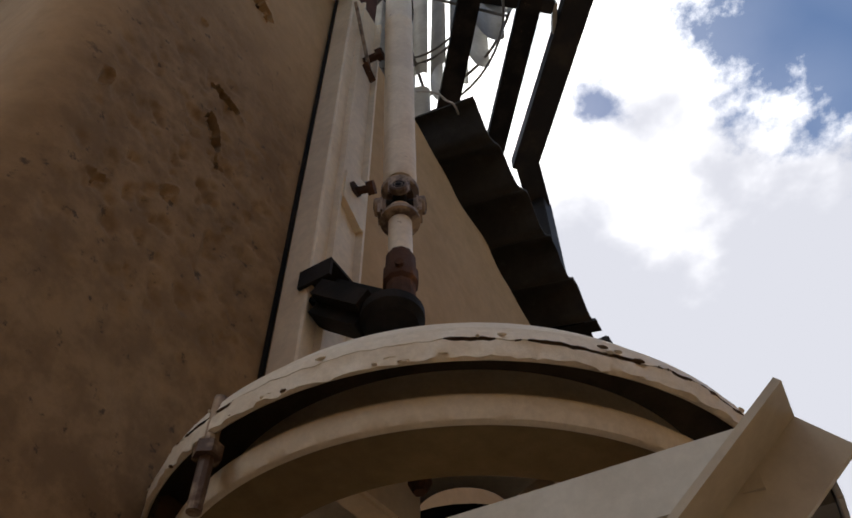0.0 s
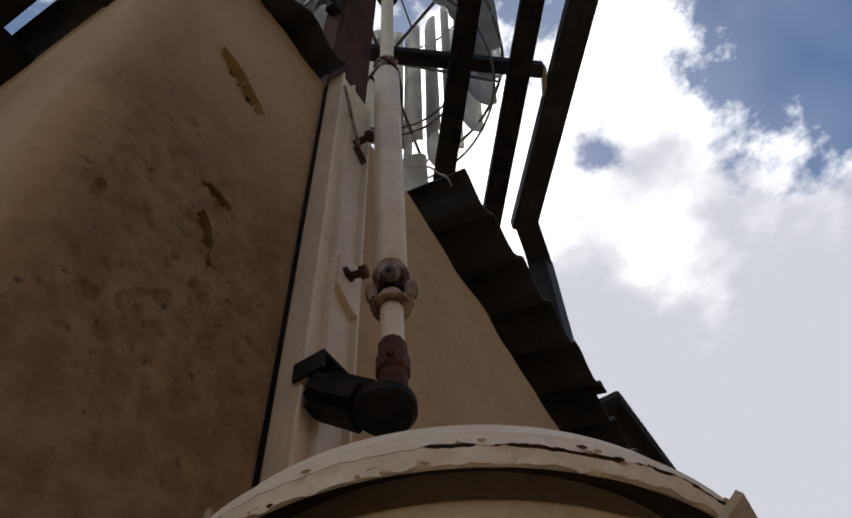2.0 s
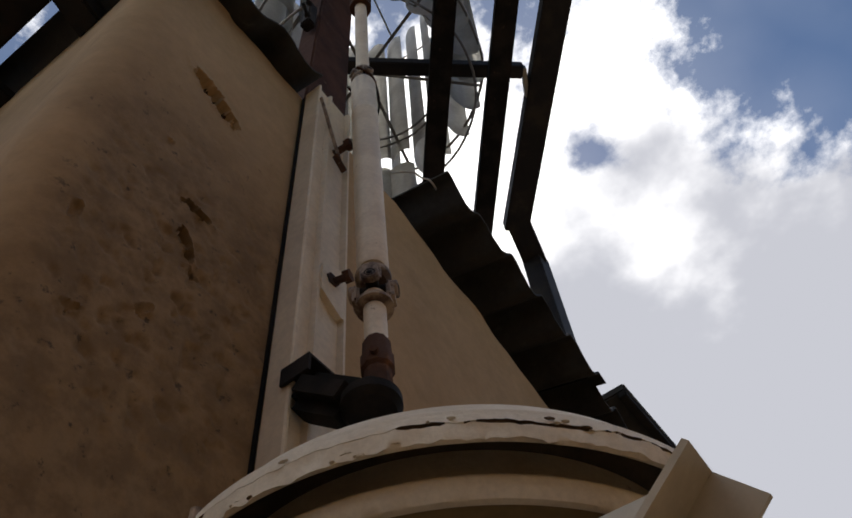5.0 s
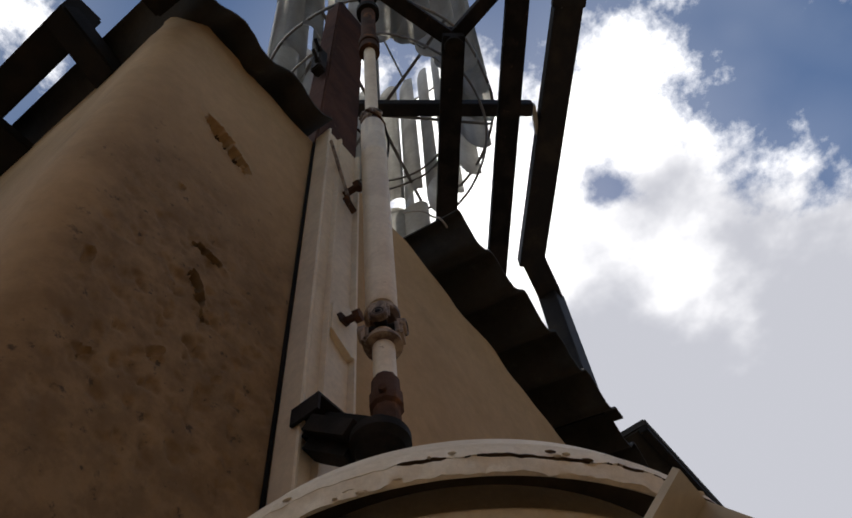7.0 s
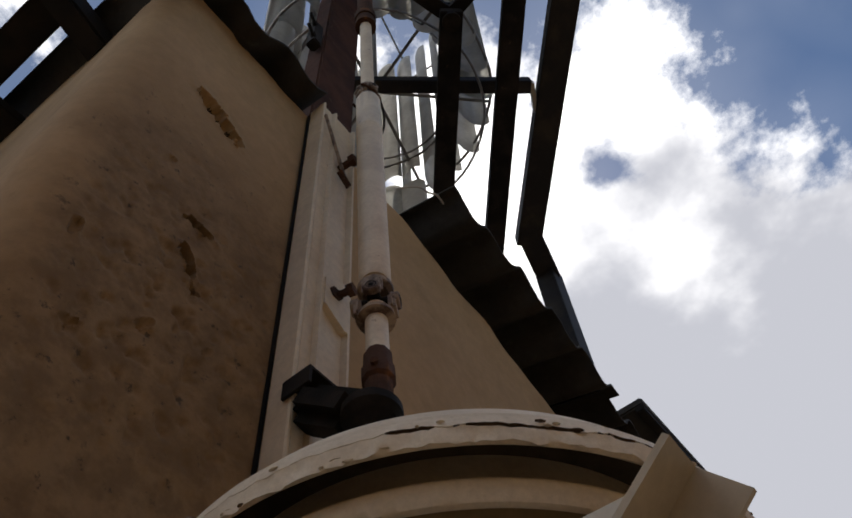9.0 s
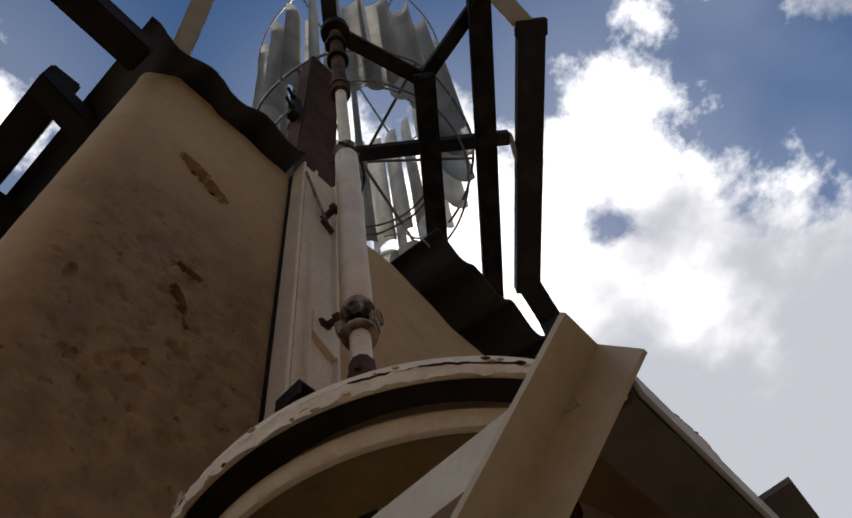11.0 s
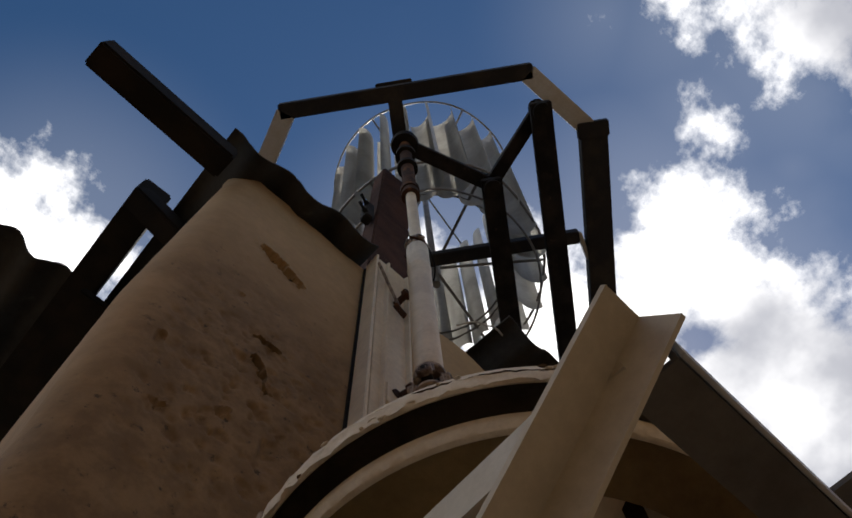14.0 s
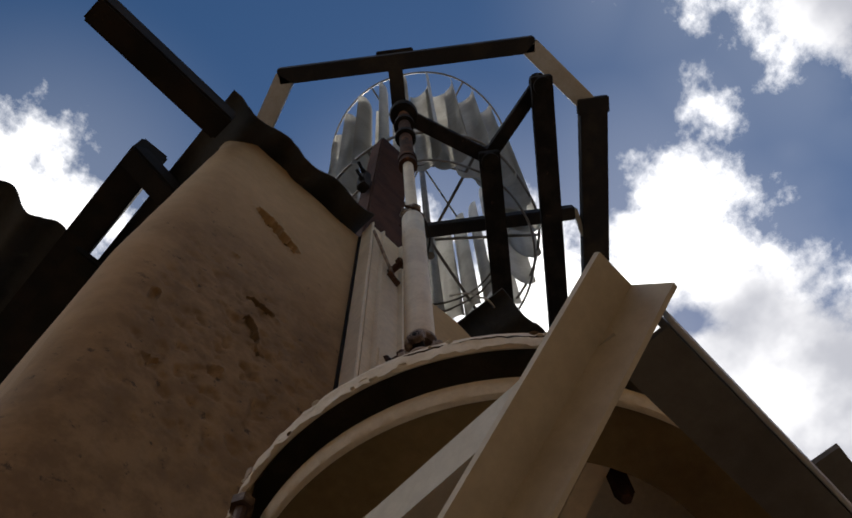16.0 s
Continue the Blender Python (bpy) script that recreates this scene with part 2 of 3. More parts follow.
M_BLADE = material("galvanised_blade", (0.66, 0.645, 0.61), 0.5, metal=0.15, color2=(0.52, 0.50, 0.465), scale=3, bump=0.2, bump_scale=25, bump_dist=0.002,
                   random_tone=0.12, streak=((0.44, 0.42, 0.39), 12.0, (0.5, 0.75)))
M_WIRE = material("ring_wire", (0.30, 0.28, 0.26), 0.5, metal=0.5, scale=10, bump=0.1)
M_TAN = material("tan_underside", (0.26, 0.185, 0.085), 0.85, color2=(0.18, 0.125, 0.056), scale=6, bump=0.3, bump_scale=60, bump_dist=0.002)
M_GROOVE = material("groove_shade", (0.115, 0.096, 0.072), 0.9, color2=(0.065, 0.055, 0.042), scale=12, bump=0.4, bump_scale=80, bump_dist=0.002)
M_GROUND = material("dry_earth", (0.26, 0.20, 0.145), 0.95, color2=(0.19, 0.15, 0.11), scale=0.8, bump=0.6, bump_scale=8, bump_dist=0.02)


for dull in (M_DARK, M_GREASE, M_FRAME, M_WOOD, M_OLDRUST, M_CEMENT, M_RUST):
    dull.node_tree.nodes["Principled BSDF"].inputs["Specular IOR Level"].default_value = 0.18

# ------------------------------------------------------------------ mesh helpers
def part(name, bm, mat, parent=None, label="", smooth=None):
    me = bpy.data.meshes.new(name)
    bmesh.ops.recalc_face_normals(bm, faces=bm.faces)
    bm.to_mesh(me)
    bm.free()
    me.materials.append(mat)
    if smooth is not None:
        me.shade_smooth()
        me.set_sharp_from_angle(angle=radians(smooth))
    ob = new(name, me)
    if parent is not None:
        ob.parent = parent
    if label:
        ob["label"] = label
    return ob


def thing(name, label, category, group="", kind="", at=(0, 0, 0)):
    ob = new(name)
    ob.empty_display_size = 0.05
    ob.location = at
    return tagged(ob, label, category, group, kind)


def basis(direction, up=(0, 0, 1)):
    z = Vector(direction).normalized()
    u = Vector(up)
    if abs(z.dot(u)) > 0.98:
        u = Vector((0, 1, 0))
    x = u.cross(z).normalized()
    return x, z.cross(x), z


def add_bar(bm, p, q, w, h, up=(0, 0, 1), bevel=0.004, cuts=1):
    """A rectangular bar from p to q, w across and h along the up side."""
    p, q = Vector(p), Vector(q)
    x, y, z = basis(q - p, up)
    m = Matrix((x, y, z)).transposed().to_4x4()
    m.translation = (p + q) / 2
    g = bmesh.ops.create_cube(bm, size=1, matrix=m @ Matrix.Diagonal((w, h, (q - p).length, 1)))
    if bevel:
        es = list({e for v in g["verts"] for e in v.link_edges})
        bmesh.ops.bevel(bm, geom=es, offset=bevel, segments=2, affect="EDGES", clamp_overlap=True)


def bar(name, p, q, w, h, mat, parent=None, label="", up=(0, 0, 1), bevel=0.004):
    bm = bmesh.new()
    add_bar(bm, p, q, w, h, up, bevel)
    return part(name, bm, mat, parent, label)


def add_profile(bm, p, q, pts, up=(0, 0, 1)):
    """Sweep a closed outline (list of (across, up)) from p to q."""
    p, q = Vector(p), Vector(q)
    x, y, z = basis(q - p, up)
    rings = []
    for o in (p, q):
        rings.append([bm.verts.new(o + x * a + y * b) for a, b in pts])
    n = len(pts)
    for i in range(n):
        bm.faces.new((rings[0][i], rings[0][(i + 1) % n], rings[1][(i + 1) % n], rings[1][i]))
    bm.faces.new(rings[0][::-1])
    bm.faces.new(rings[1])


def angle_outline(a, b, t):
    """An L outline with legs a (across) and b (up)."""
    return [(0, 0), (a, 0), (a, t), (t * 1.6, t), (t, t * 1.6), (t, b), (0, b)]


def add_lathe(bm, rings, axis_p, axis_q, seg=32, cap=True):
    """Rings of (distance along the axis, radius) turned about p to q."""
    p = Vector(axis_p)
    x, y, z = basis(Vector(axis_q) - p)
    loops = []
    for d, r in rings:
        loops.append([bm.verts.new(p + z * d + (x * math.cos(a) + y * math.sin(a)) * r)
                      for a in (2 * math.pi * i / seg for i in range(seg))])
    for a, b in zip(loops, loops[1:]):
        for i in range(seg):
            bm.faces.new((a[i], a[(i + 1) % seg], b[(i + 1) % seg], b[i]))
    if cap:
        bm.faces.new(loops[0][::-1])
        bm.faces.new(loops[-1])


def lathe(name, rings, p, q, mat, parent=None, label="", seg=32, smooth=35):
    bm = bmesh.new()
    add_lathe(bm, rings, p, q, seg)
    return part(name, bm, mat, parent, label, smooth)


def rod(name, p, q, r, mat, parent=None, label="", seg=12):
    return lathe(name, [(0, r), ((Vector(q) - Vector(p)).length, r)], p, q, mat, parent, label, seg)


def add_ring(bm, c, r, wire, seg=64, sides=6, wobble=0.0, seed=0):
    loops = []
    for i in range(seg):
        a = 2 * math.pi * i / seg
        rr = r + wobble * noise.noise((math.cos(a) * 2 + seed, math.sin(a) * 2, seed))
        zz = c[2] + wobble * noise.noise((math.cos(a) * 2, seed, math.sin(a) * 2))
        o = Vector((c[0] + rr * math.cos(a), c[1] + rr * math.sin(a), zz))
        rad = Vector((math.cos(a), math.sin(a), 0))
        loops.append([bm.verts.new(o + rad * wire * math.cos(b) + Vector((0, 0, wire * math.sin(b))))
                      for b in (2 * math.pi * k / sides for k in range(sides))])
    for i in range(seg):
        a, b = loops[i], loops[(i + 1) % seg]
        for k in range(sides):
            bm.faces.new((a[k], a[(k + 1) % sides], b[(k + 1) % sides], b[k]))


# ------------------------------------------------------------------ ground
def build_ground():
    bm = bmesh.new()
    n, size = 60, 60.0
    vs = {}
    for i in range(n + 1):
        for j in range(n + 1):
            x, y = [size * math.copysign(abs(2 * k / n - 1) ** 2.2, 2 * k / n - 1) for k in (i, j)]
            vs[i, j] = bm.verts.new((x, y, 0.02 * noise.noise((x * 0.7, y * 0.7, 0))))
    for i in range(n):
        for j in range(n):
            bm.faces.new((vs[i, j], vs[i + 1, j], vs[i + 1, j + 1], vs[i, j + 1]))
    ob = part("ground", bm, M_GROUND, None, smooth=60)
    tagged(ob, "dry bare earth ground below the shed", "ground", kind="structure")
    bm = bmesh.new()
    for k in range(64):
        a, b = 2 * math.pi * k / 64, 2 * math.pi * (k + 1) / 64
        bm.faces.new([bm.verts.new((r * math.cos(c), r * math.sin(c), -0.3)) for r, c in ((55, a), (3000, a), (3000, b), (55, b))])
    far = part("ground", bm, M_GROUND, None)
    tagged(far, "far plain of dry earth to the horizon", "ground", kind="structure")


build_ground()

# ------------------------------------------------------------------ plastered shed wall
WALL_TOP = 3.36
CORNER_X = -0.532


# gouges: x, z, half length, half width, depth, lean
GOUGES = ((-0.268, 2.578, 0.027, 0.009, 0.020, -0.12), (-0.280, 2.588, 0.011, 0.008, 0.026, 0.2), (-0.273, 2.486, 0.024, 0.010, 0.032, -1.0), (-0.262, 2.458, 0.010, 0.007, 0.014, 0.3), (-0.446, 2.368, 0.020, 0.009, 0.010, 1.2), (-0.305, 2.968, 0.066, 0.026, 0.018, -0.55), (-0.290, 2.957, 0.030, 0.008, 0.016, -0.6), (-0.245, 2.435, 0.012, 0.006, 0.008, -0.4), (-0.355, 2.70, 0.008, 0.006, 0.006, 0.0), (-0.30, 2.30, 0.016, 0.006, 0.008, 0.8), (-0.40, 2.22, 0.018, 0.006, 0.008, 0.4), (-0.20, 2.33, 0.012, 0.006, 0.007, 1.2))


def wall_relief(s, z, front):
    """How far the plaster stands out (metres)."""
    d = 0.005 * noise.fractal((s * 1.6, z * 1.6, 1.3), 1.2, 2.0, 3) + 0.0006 * noise.fractal((s * 22, z * 22, 5.0), 1.0, 2.0, 3)
    if front:
        patch = math.exp(-(((s + 0.27) / 0.20) ** 2 + ((z - 2.35) / 0.32) ** 2))
        pit = noise.fractal((s * 34, z * 26, 9.0), 0.9, 2.0, 4)
        d -= patch * 0.014 * max(0.0, pit - 0.02)
        for gx, gz, a, b, depth, lean in GOUGES:
            gx, gz = gx - 0.006, gz + 0.008
            c, sn = math.cos(lean), math.sin(lean)
            du, dv = (s - gx) * c + (z - gz) * sn, -(s - gx) * sn + (z - gz) * c
            if abs(du) > 3 * a or abs(dv) > 4 * b:
                continue
            k = (du / a) ** 2 + (dv / b) ** 2 + 0.8 * noise.fractal((s * 70, z * 70, gx * 10), 0.8, 2.0, 2)
            if k < 1.25:
                d -= (3.4 if depth > 0.0185 else 2.2 if depth > 0.015 else 0.8) * depth * max(0.0, 1 - k / 1.25) ** 0.62
            elif k < 2.2:
                d += 0.0034 * (2.2 - k)
    return d


def top_rise(s):
    """The wall's top slopes down from its corner."""
    return 0.072 - 0.115 * (s + 0.53) if s < -0.1 else 0.0226 - 0.05 * (s + 0.1) if s < 0.27 else 0.0041 - 0.38 * (s - 0.27) if s < 0.95 else -0.2543 - 0.12 * (s - 0.95)


def corner_shift(z):
    """The plaster corner leans in a little towards its foot."""
    k = max(0.0, min(1.0, (2.62 - z) / 0.55))
    return 0.034 * k * k * (3 - 2 * k)


def build_wall():
    bm = bmesh.new()
    r = 0.075
    path = []  # (x, y, nx, ny, run, front)
    for y in [3.0, 2.0, 1.4, 1.0, 0.7, 0.5, 0.35, 0.25, 0.18, 0.13, 0.10, 0.075]:
        path.append((CORNER_X, y, -1, 0, -0.6 - y, False))
    for k in range(7):
        a = math.pi + math.pi / 2 * k / 6
        path.append((CORNER_X + r + r * math.cos(a), r + r * math.sin(a), math.cos(a), math.sin(a), CORNER_X + r * k / 6, False))
    x = CORNER_X + r + 0.006
    while x < -0.1:
        path.append((x, 0, 0, -1, x, True))
        x += 0.0034
    for x in [-0.09, -0.06, -0.03] + [0.03 * k for k in range(0, 45)] + [1.5, 1.8, 2.2, 2.7, 3.3, 4.0, 5.0]:
        path.append((x, 0, 0, -1, x, True))
    zs = [-0.05, 0.3, 0.6, 0.9, 1.2, 1.4] + [1.5 + 0.02 * k for k in range(30)] + [2.1 + 0.004 * k for k in range(250)] + [3.1 + 0.01 * k for k in range(26)] + [WALL_TOP]
    rows, deep = [], {}
    for z0 in zs:
        row = []
        for px, py, nx, ny, s, front in path:
            z = z0 + top_rise(s) * max(0.0, (z0 - 3.0) / 0.36)
            edge = min(1.0, (WALL_TOP - z0) / 0.02)
            d = wall_relief(s, z, front) + (0.010 * noise.noise((s * 9, 4.0, 0)) * (1 - edge))
            lean = corner_shift(z) * max(0.0, min(1.0, (-0.30 - px) / 0.2))
            deep[len(rows), len(row)] = front and d < -0.011
            row.append(bm.verts.new((px + lean + nx * d, py + ny * d, z + (0.006 * noise.noise((s * 14, 2, 0)) if z0 == WALL_TOP else 0))))
        rows.append(row)
    for j, (a, b) in enumerate(zip(rows, rows[1:])):
        for i in range(len(path) - 1):
            f = bm.faces.new((a[i], a[i + 1], b[i + 1], b[i]))
            f.material_index = int(deep[j, i] and deep[j + 1, i + 1])
    # top, back and ends give the wall its thickness
    back = [bm.verts.new((px - nx * 0.2 if ny == 0 else max(px, CORNER_X + 0.2), py + 0.2 if nx == 0 else max(py, 0.2), WALL_TOP + top_rise(s) - 0.015)) for px, py, nx, ny, s, f in path]
    low = [bm.verts.new((v.co.x, v.co.y, -0.05)) for v in back]
    for i in range(len(path) - 1):
        bm.faces.new((rows[-1][i], rows[-1][i + 1], back[i + 1], back[i]))
        bm.faces.new((back[i], back[i + 1], low[i + 1], low[i]))
    ob = part("wall_south", bm, M_PLASTER, None, smooth=50)
    ob.data.materials.append(M_GOUGE_SHADE)  # deep faces of the gouges, coloured dark for the shade inside
    tagged(ob, "ochre plastered shed wall with gouges and dirt", "wall", kind="structure")
    # plain walls behind close the shed
    bm = bmesh.new()
    add_bar(bm, (4.9, 0.1, 1.65), (4.9, 3.0, 1.65), 0.2, 3.4, bevel=0)
    tagged(part("wall_east", bm, M_PLASTER), "ochre plastered shed wall", "wall", kind="structure")
    bm = bmesh.new()
    add_bar(bm, (-0.57, 3.1, 1.95), (5.0, 3.1, 1.95), 0.2, 4.0, bevel=0)
    tagged(part("wall_north", bm, M_PLASTER), "ochre plastered shed wall", "wall", kind="structure")


build_wall()


def build_light_blockers():
    """Unseen plain walls added behind the camera to dim the lower shed wall."""
    for name, p, q, h in (("blocker_south", (-4.0, -2.6, 0), (3.2, -2.6, 0), 3.4), ("blocker_west", (-2.6, -2.6, 0), (-2.6, 2.0, 0), 3.0)):
        bm = bmesh.new()
        add_bar(bm, (p[0], p[1], h / 2 - 0.05), (q[0], q[1], h / 2 - 0.05), 0.2, h, bevel=0)
        tagged(part(name, bm, M_PLASTER), "unseen plain wall added to dim the shed wall", "wall", kind="structure")


build_light_blockers()

# ------------------------------------------------------------------ roof of corrugated sheets
PITCH, AMP, SLOPE = 0.174, 0.034, 0.33


def roof_z(y):
    return 3.435 + SLOPE * (y + 0.1)


def roof_sheet(x0, x1, y0, y1, crest, parent, lift=0.0, tilt=0.0, seed=0, pitch=PITCH):
    bm = bmesh.new()
    nx, ny = int((x1 - x0) / 0.013), 14
    top, bot = [], []
    for j in range(ny + 1):
        y = y0 + (y1 - y0) * (j / ny) ** 1.5
        rt, rb = [], []
        for i in range(nx + 1):
            x = x0 + (x1 - x0) * i / nx
            z = roof_z(y) + lift + tilt * (x - x0) + AMP * math.cos(2 * math.pi * (x - crest) / pitch)
            yy = y + (0.008 * noise.noise((x * 9, seed, 0)) + 0.003 * noise.noise((x * 50, seed, 0)) if j == 0 else 0)
            z += 0.002 * noise.noise((x * 12, y * 8, seed))
            rt.append(bm.verts.new((x, yy, z + 0.004)))
            rb.append(bm.verts.new((x, yy, z - 0.004)))
        top.append(rt)
        bot.append(rb)
    for j in range(ny):
        for i in range(nx):
            bm.faces.new((top[j][i], top[j][i + 1], top[j + 1][i + 1], top[j + 1][i]))
            bm.faces.new((bot[j][i], bot[j + 1][i], bot[j + 1][i + 1], bot[j][i + 1]))
    for i in range(nx):
        bm.faces.new((top[0][i], bot[0][i], bot[0][i + 1], top[0][i + 1]))
        bm.faces.new((top[ny][i], top[ny][i + 1], bot[ny][i + 1], bot[ny][i]))
    for j in range(ny):
        bm.faces.new((top[j][0], top[j + 1][0], bot[j + 1][0], bot[j][0]))
        bm.faces.new((top[j][nx], bot[j][nx], bot[j + 1][nx], top[j + 1][nx]))
    return part("roof_sheet", bm, M_CEMENT, parent, smooth=60)


def build_roof():
    roof = thing("roof", "dark weathered corrugated fibre cement roof", "roof", kind="structure", at=(0, 0, 0))
    roof_sheet(-0.600, -0.10, -0.068, 2.2, -0.588, roof, lift=-0.036, seed=1)
    roof_sheet(-0.12, 0.32, 0.085, 2.2, -0.594, roof, lift=-0.03, seed=2)
    roof_sheet(0.332, 1.10, -0.140, 2.2, 0.492, roof, lift=0.014, tilt=-0.27, seed=3, pitch=0.147)
    roof_sheet(1.04, 2.1, -0.107, 2.2, 0.492, roof, lift=-0.185, tilt=-0.12, seed=4, pitch=0.147)
    roof_sheet(2.05, 4.9, -0.095, 2.2, 0.509, roof, lift=-0.31, seed=5)
    roof_sheet(-1.57, -0.70, 0.67, 2.2, -0.927, roof, lift=-0.038, seed=6)
    return roof


build_roof()


def build_neighbour():
    """A flat roof slab on a wall, further along."""
    n = thing("neighbour_roof", "dark flat roof slab of the taller neighbouring building", "roof", kind="structure", at=(2.706, 0.212, 4.8))
    bar("slab", (0, 0.9, 0.03), (1.9, 0.9, 0.03), 1.8, 0.06, M_CEMENT, n, bevel=0.01)
    bar("fascia", (0.0, 0.03, -0.015), (1.9, 0.03, -0.015), 0.05, 0.05, M_WOOD, n, bevel=0.006)
    bar("support_wall", (0.25, 1.0, -2.40), (1.9, 1.0, -2.40), 0.9, 4.8, M_PLASTER, n, bevel=0)


build_neighbour()


def build_beams():
    b = thing("wall_plate_beam", "black stained timber beam jutting past the wall corner", "beam", at=(-0.606, -0.020, 3.292))
    bar("timber", (-0.355, -0.01, 0.035), (0.055, 0.015, 0.045), 0.075, 0.085, M_WOOD, b, bevel=0.006)
    b = thing("eave_purlin", "black stained timber purlin under the roof sheets", "beam", at=(-0.672, 0.255, 3.56))
    bar("timber", (0, 0, 0), (0, 2.0, 0.30), 0.09, 0.09, M_WOOD, b, bevel=0.006)
    bar("soffit_board", (0.085, 0.33, -0.09), (0.085, 1.9, 0.13), 0.14, 0.03, M_WOOD, b, bevel=0.004)
    bar("cross_timber", (-0.03, 0.035, -0.02), (0.16, 0.035, -0.10), 0.07, 0.07, M_WOOD, b, bevel=0.006)


build_beams()

# ------------------------------------------------------------------ channel post with clips
PX0, PX1 = -0.096, 0.016


def build_post():
    post = thing("steel_channel_post", "cream painted steel channel bolted upright against the wall", "post", at=(0, 0, 0))
    out = [(PX0 + 0.012, 0.010), (PX0 + 0.012, -0.007), (PX0, -0.010), (PX0, -0.053), (PX0 + 0.002, -0.056), (PX0 + 0.006, -0.056), (PX0 + 0.0075, -0.054), (PX0 + 0.0085, -0.022),
           (PX0 + 0.0125, -0.022), (PX0 + 0.0140, -0.048), (PX0 + 0.037, -0.047), (PX0 + 0.040, -0.057), (PX0 + 0.045, -0.057), (PX0 + 0.050, -0.049), (PX1 - 0.010, -0.047), (PX1 - 0.006, -0.058),
           (PX1 - 0.001, -0.058), (PX1, -0.055), (PX1, 0.010)]
    bm = bmesh.new()
    lo = [bm.verts.new((x, y, 0.0)) for x, y in out]
    hi = [bm.verts.new((x, y, 3.39)) for x, y in out]
    for i in range(len(out)):
        j = (i + 1) % len(out)
        bm.faces.new((lo[i], lo[j], hi[j], hi[i]))
    bm.faces.new(lo[::-1])
    bm.faces.new(hi)
    part("channel", bm, M_CREAM, post)
    # dark strip put in for the shade of the gap beside the plaster
    bar("seam_shade", (PX0 - 0.001, -0.004, 0.0), (PX0 - 0.001, -0.004, 3.37), 0.006, 0.006, M_GREASE, post, "black strip painting the shaded gap along the edge", up=(0, 1, 0), bevel=0.001)
    # lower clip: an eight-cornered plate with a bolt
    bm = bmesh.new()
    o = [(-0.050, 0.03), (-0.036, 0.052), (0.008, 0.056), (0.008, -0.075), (0.0, -0.078), (-0.050, -0.045)]
    a = [bm.verts.new((x, -0.0445, 2.618 + z)) for x, z in o]
    b = [bm.verts.new((x, -0.060, 2.618 + z)) for x, z in o]
    for i in range(len(o)):
        j = (i + 1) % len(o)
        bm.faces.new((a[i], a[j], b[j], b[i]))
    bm.faces.new(a)
    bm.faces.new(b[::-1])
    clip = part("clip_plate", bm, M_CREAM, post)
    lathe("bolt", [(0, 0.008), (0.03, 0.008), (0.03, 0.0135), (0.042, 0.0135)], (-0.022, -0.05, 2.623), (0.004, -0.15, 2.623), M_RUST, clip, "rusted bolt", 6)
    lathe("nut", [(0, 0.016), (0.012, 0.016)], (-0.024, -0.05, 2.623), (-0.024, -0.15, 2.623), M_RUST, clip, "rusted nut", 6)
    # upper clip: a slanting strap with its bolt
    strap = bar("clip_strap", (-0.092, -0.060, 3.305), (-0.020, -0.064, 3.065), 0.005, 0.008, M_JOINT, post, "dark strap", up=(0, -1, 0), bevel=0.001)
    lathe("bolt", [(0, 0.009), (0.035, 0.009), (0.035, 0.015), (0.048, 0.015)], (-0.024, -0.045, 3.13), (-0.014, -0.15, 3.13), M_RUST, strap, "rusted bolt", 6)
    bar("strap_foot", (-0.036, -0.061, 3.085), (-0.006, -0.063, 3.05), 0.005, 0.014, M_RUST, strap, up=(0, -1, 0), bevel=0.001)
    # rusted box section above the eave
    bar("upper_post", (-0.002, 0.052, 3.385), (0.026, 0.050, 5.06), 0.155, 0.080, M_OLDRUST, post, "rust brown upper length", up=(0, 1, 0), bevel=0.006)
    # clamp on the side of the upper length
    clamp = bar("post_clamp", (-0.095, 0.03, 4.02), (-0.095, 0.03, 4.20), 0.035, 0.04, M_DARK, post, "black clamp with bolts", up=(0, 1, 0), bevel=0.005)
    for z in (4.05, 4.17):
        lathe("bolt", [(0, 0.010), (0.02, 0.010), (0.02, 0.006), (0.05, 0.006)], (-0.105, 0.02, z), (-0.3, -0.06, z), M_GREASE, clamp, "", 6)
    return post


build_post()


# ------------------------------------------------------------------ bearing and drive shaft
AX0 = Vector((-0.033, -0.1543, 2.60))
AXD = Vector((0.0388, 0.0466, 1.0))


def axis_at(z):
    return AX0 + AXD * (z - 2.6)


def build_bearing():
    b = thing("shaft_bearing", "black greasy bearing block bracketed off the channel", "bearing", at=(0, 0, 0))
    c = Vector((-0.055, -0.165, 2.202))
    bm = bmesh.new()
    add_profile(bm, (-0.070, -0.044, 2.316), (-0.070, -0.096, 2.316), [(-0.033, 0.017), (0.033, 0.017), (0.033, -0.017), (0.028, -0.017), (0.028, 0.012), (-0.028, 0.012), (-0.028, -0.017), (-0.033, -0.017)])
    part("bracket", bm, M_DARK, b, "black channel bracket")
    bar("bracket_arm", (-0.070, -0.058, 2.298), (c.x - 0.004, c.y + 0.01, 2.220), 0.068, 0.062, M_GREASE, b, bevel=0.018)
    lathe("housing", [(0, 0.026), (0.0, 0.032), (0.010, 0.040), (0.024, 0.040), (0.034, 0.032), (0.040, 0.021), (0.052, 0.019)], c, (c.x + 0.03, c.y + 0.035, 3), M_GREASE, b, seg=40)
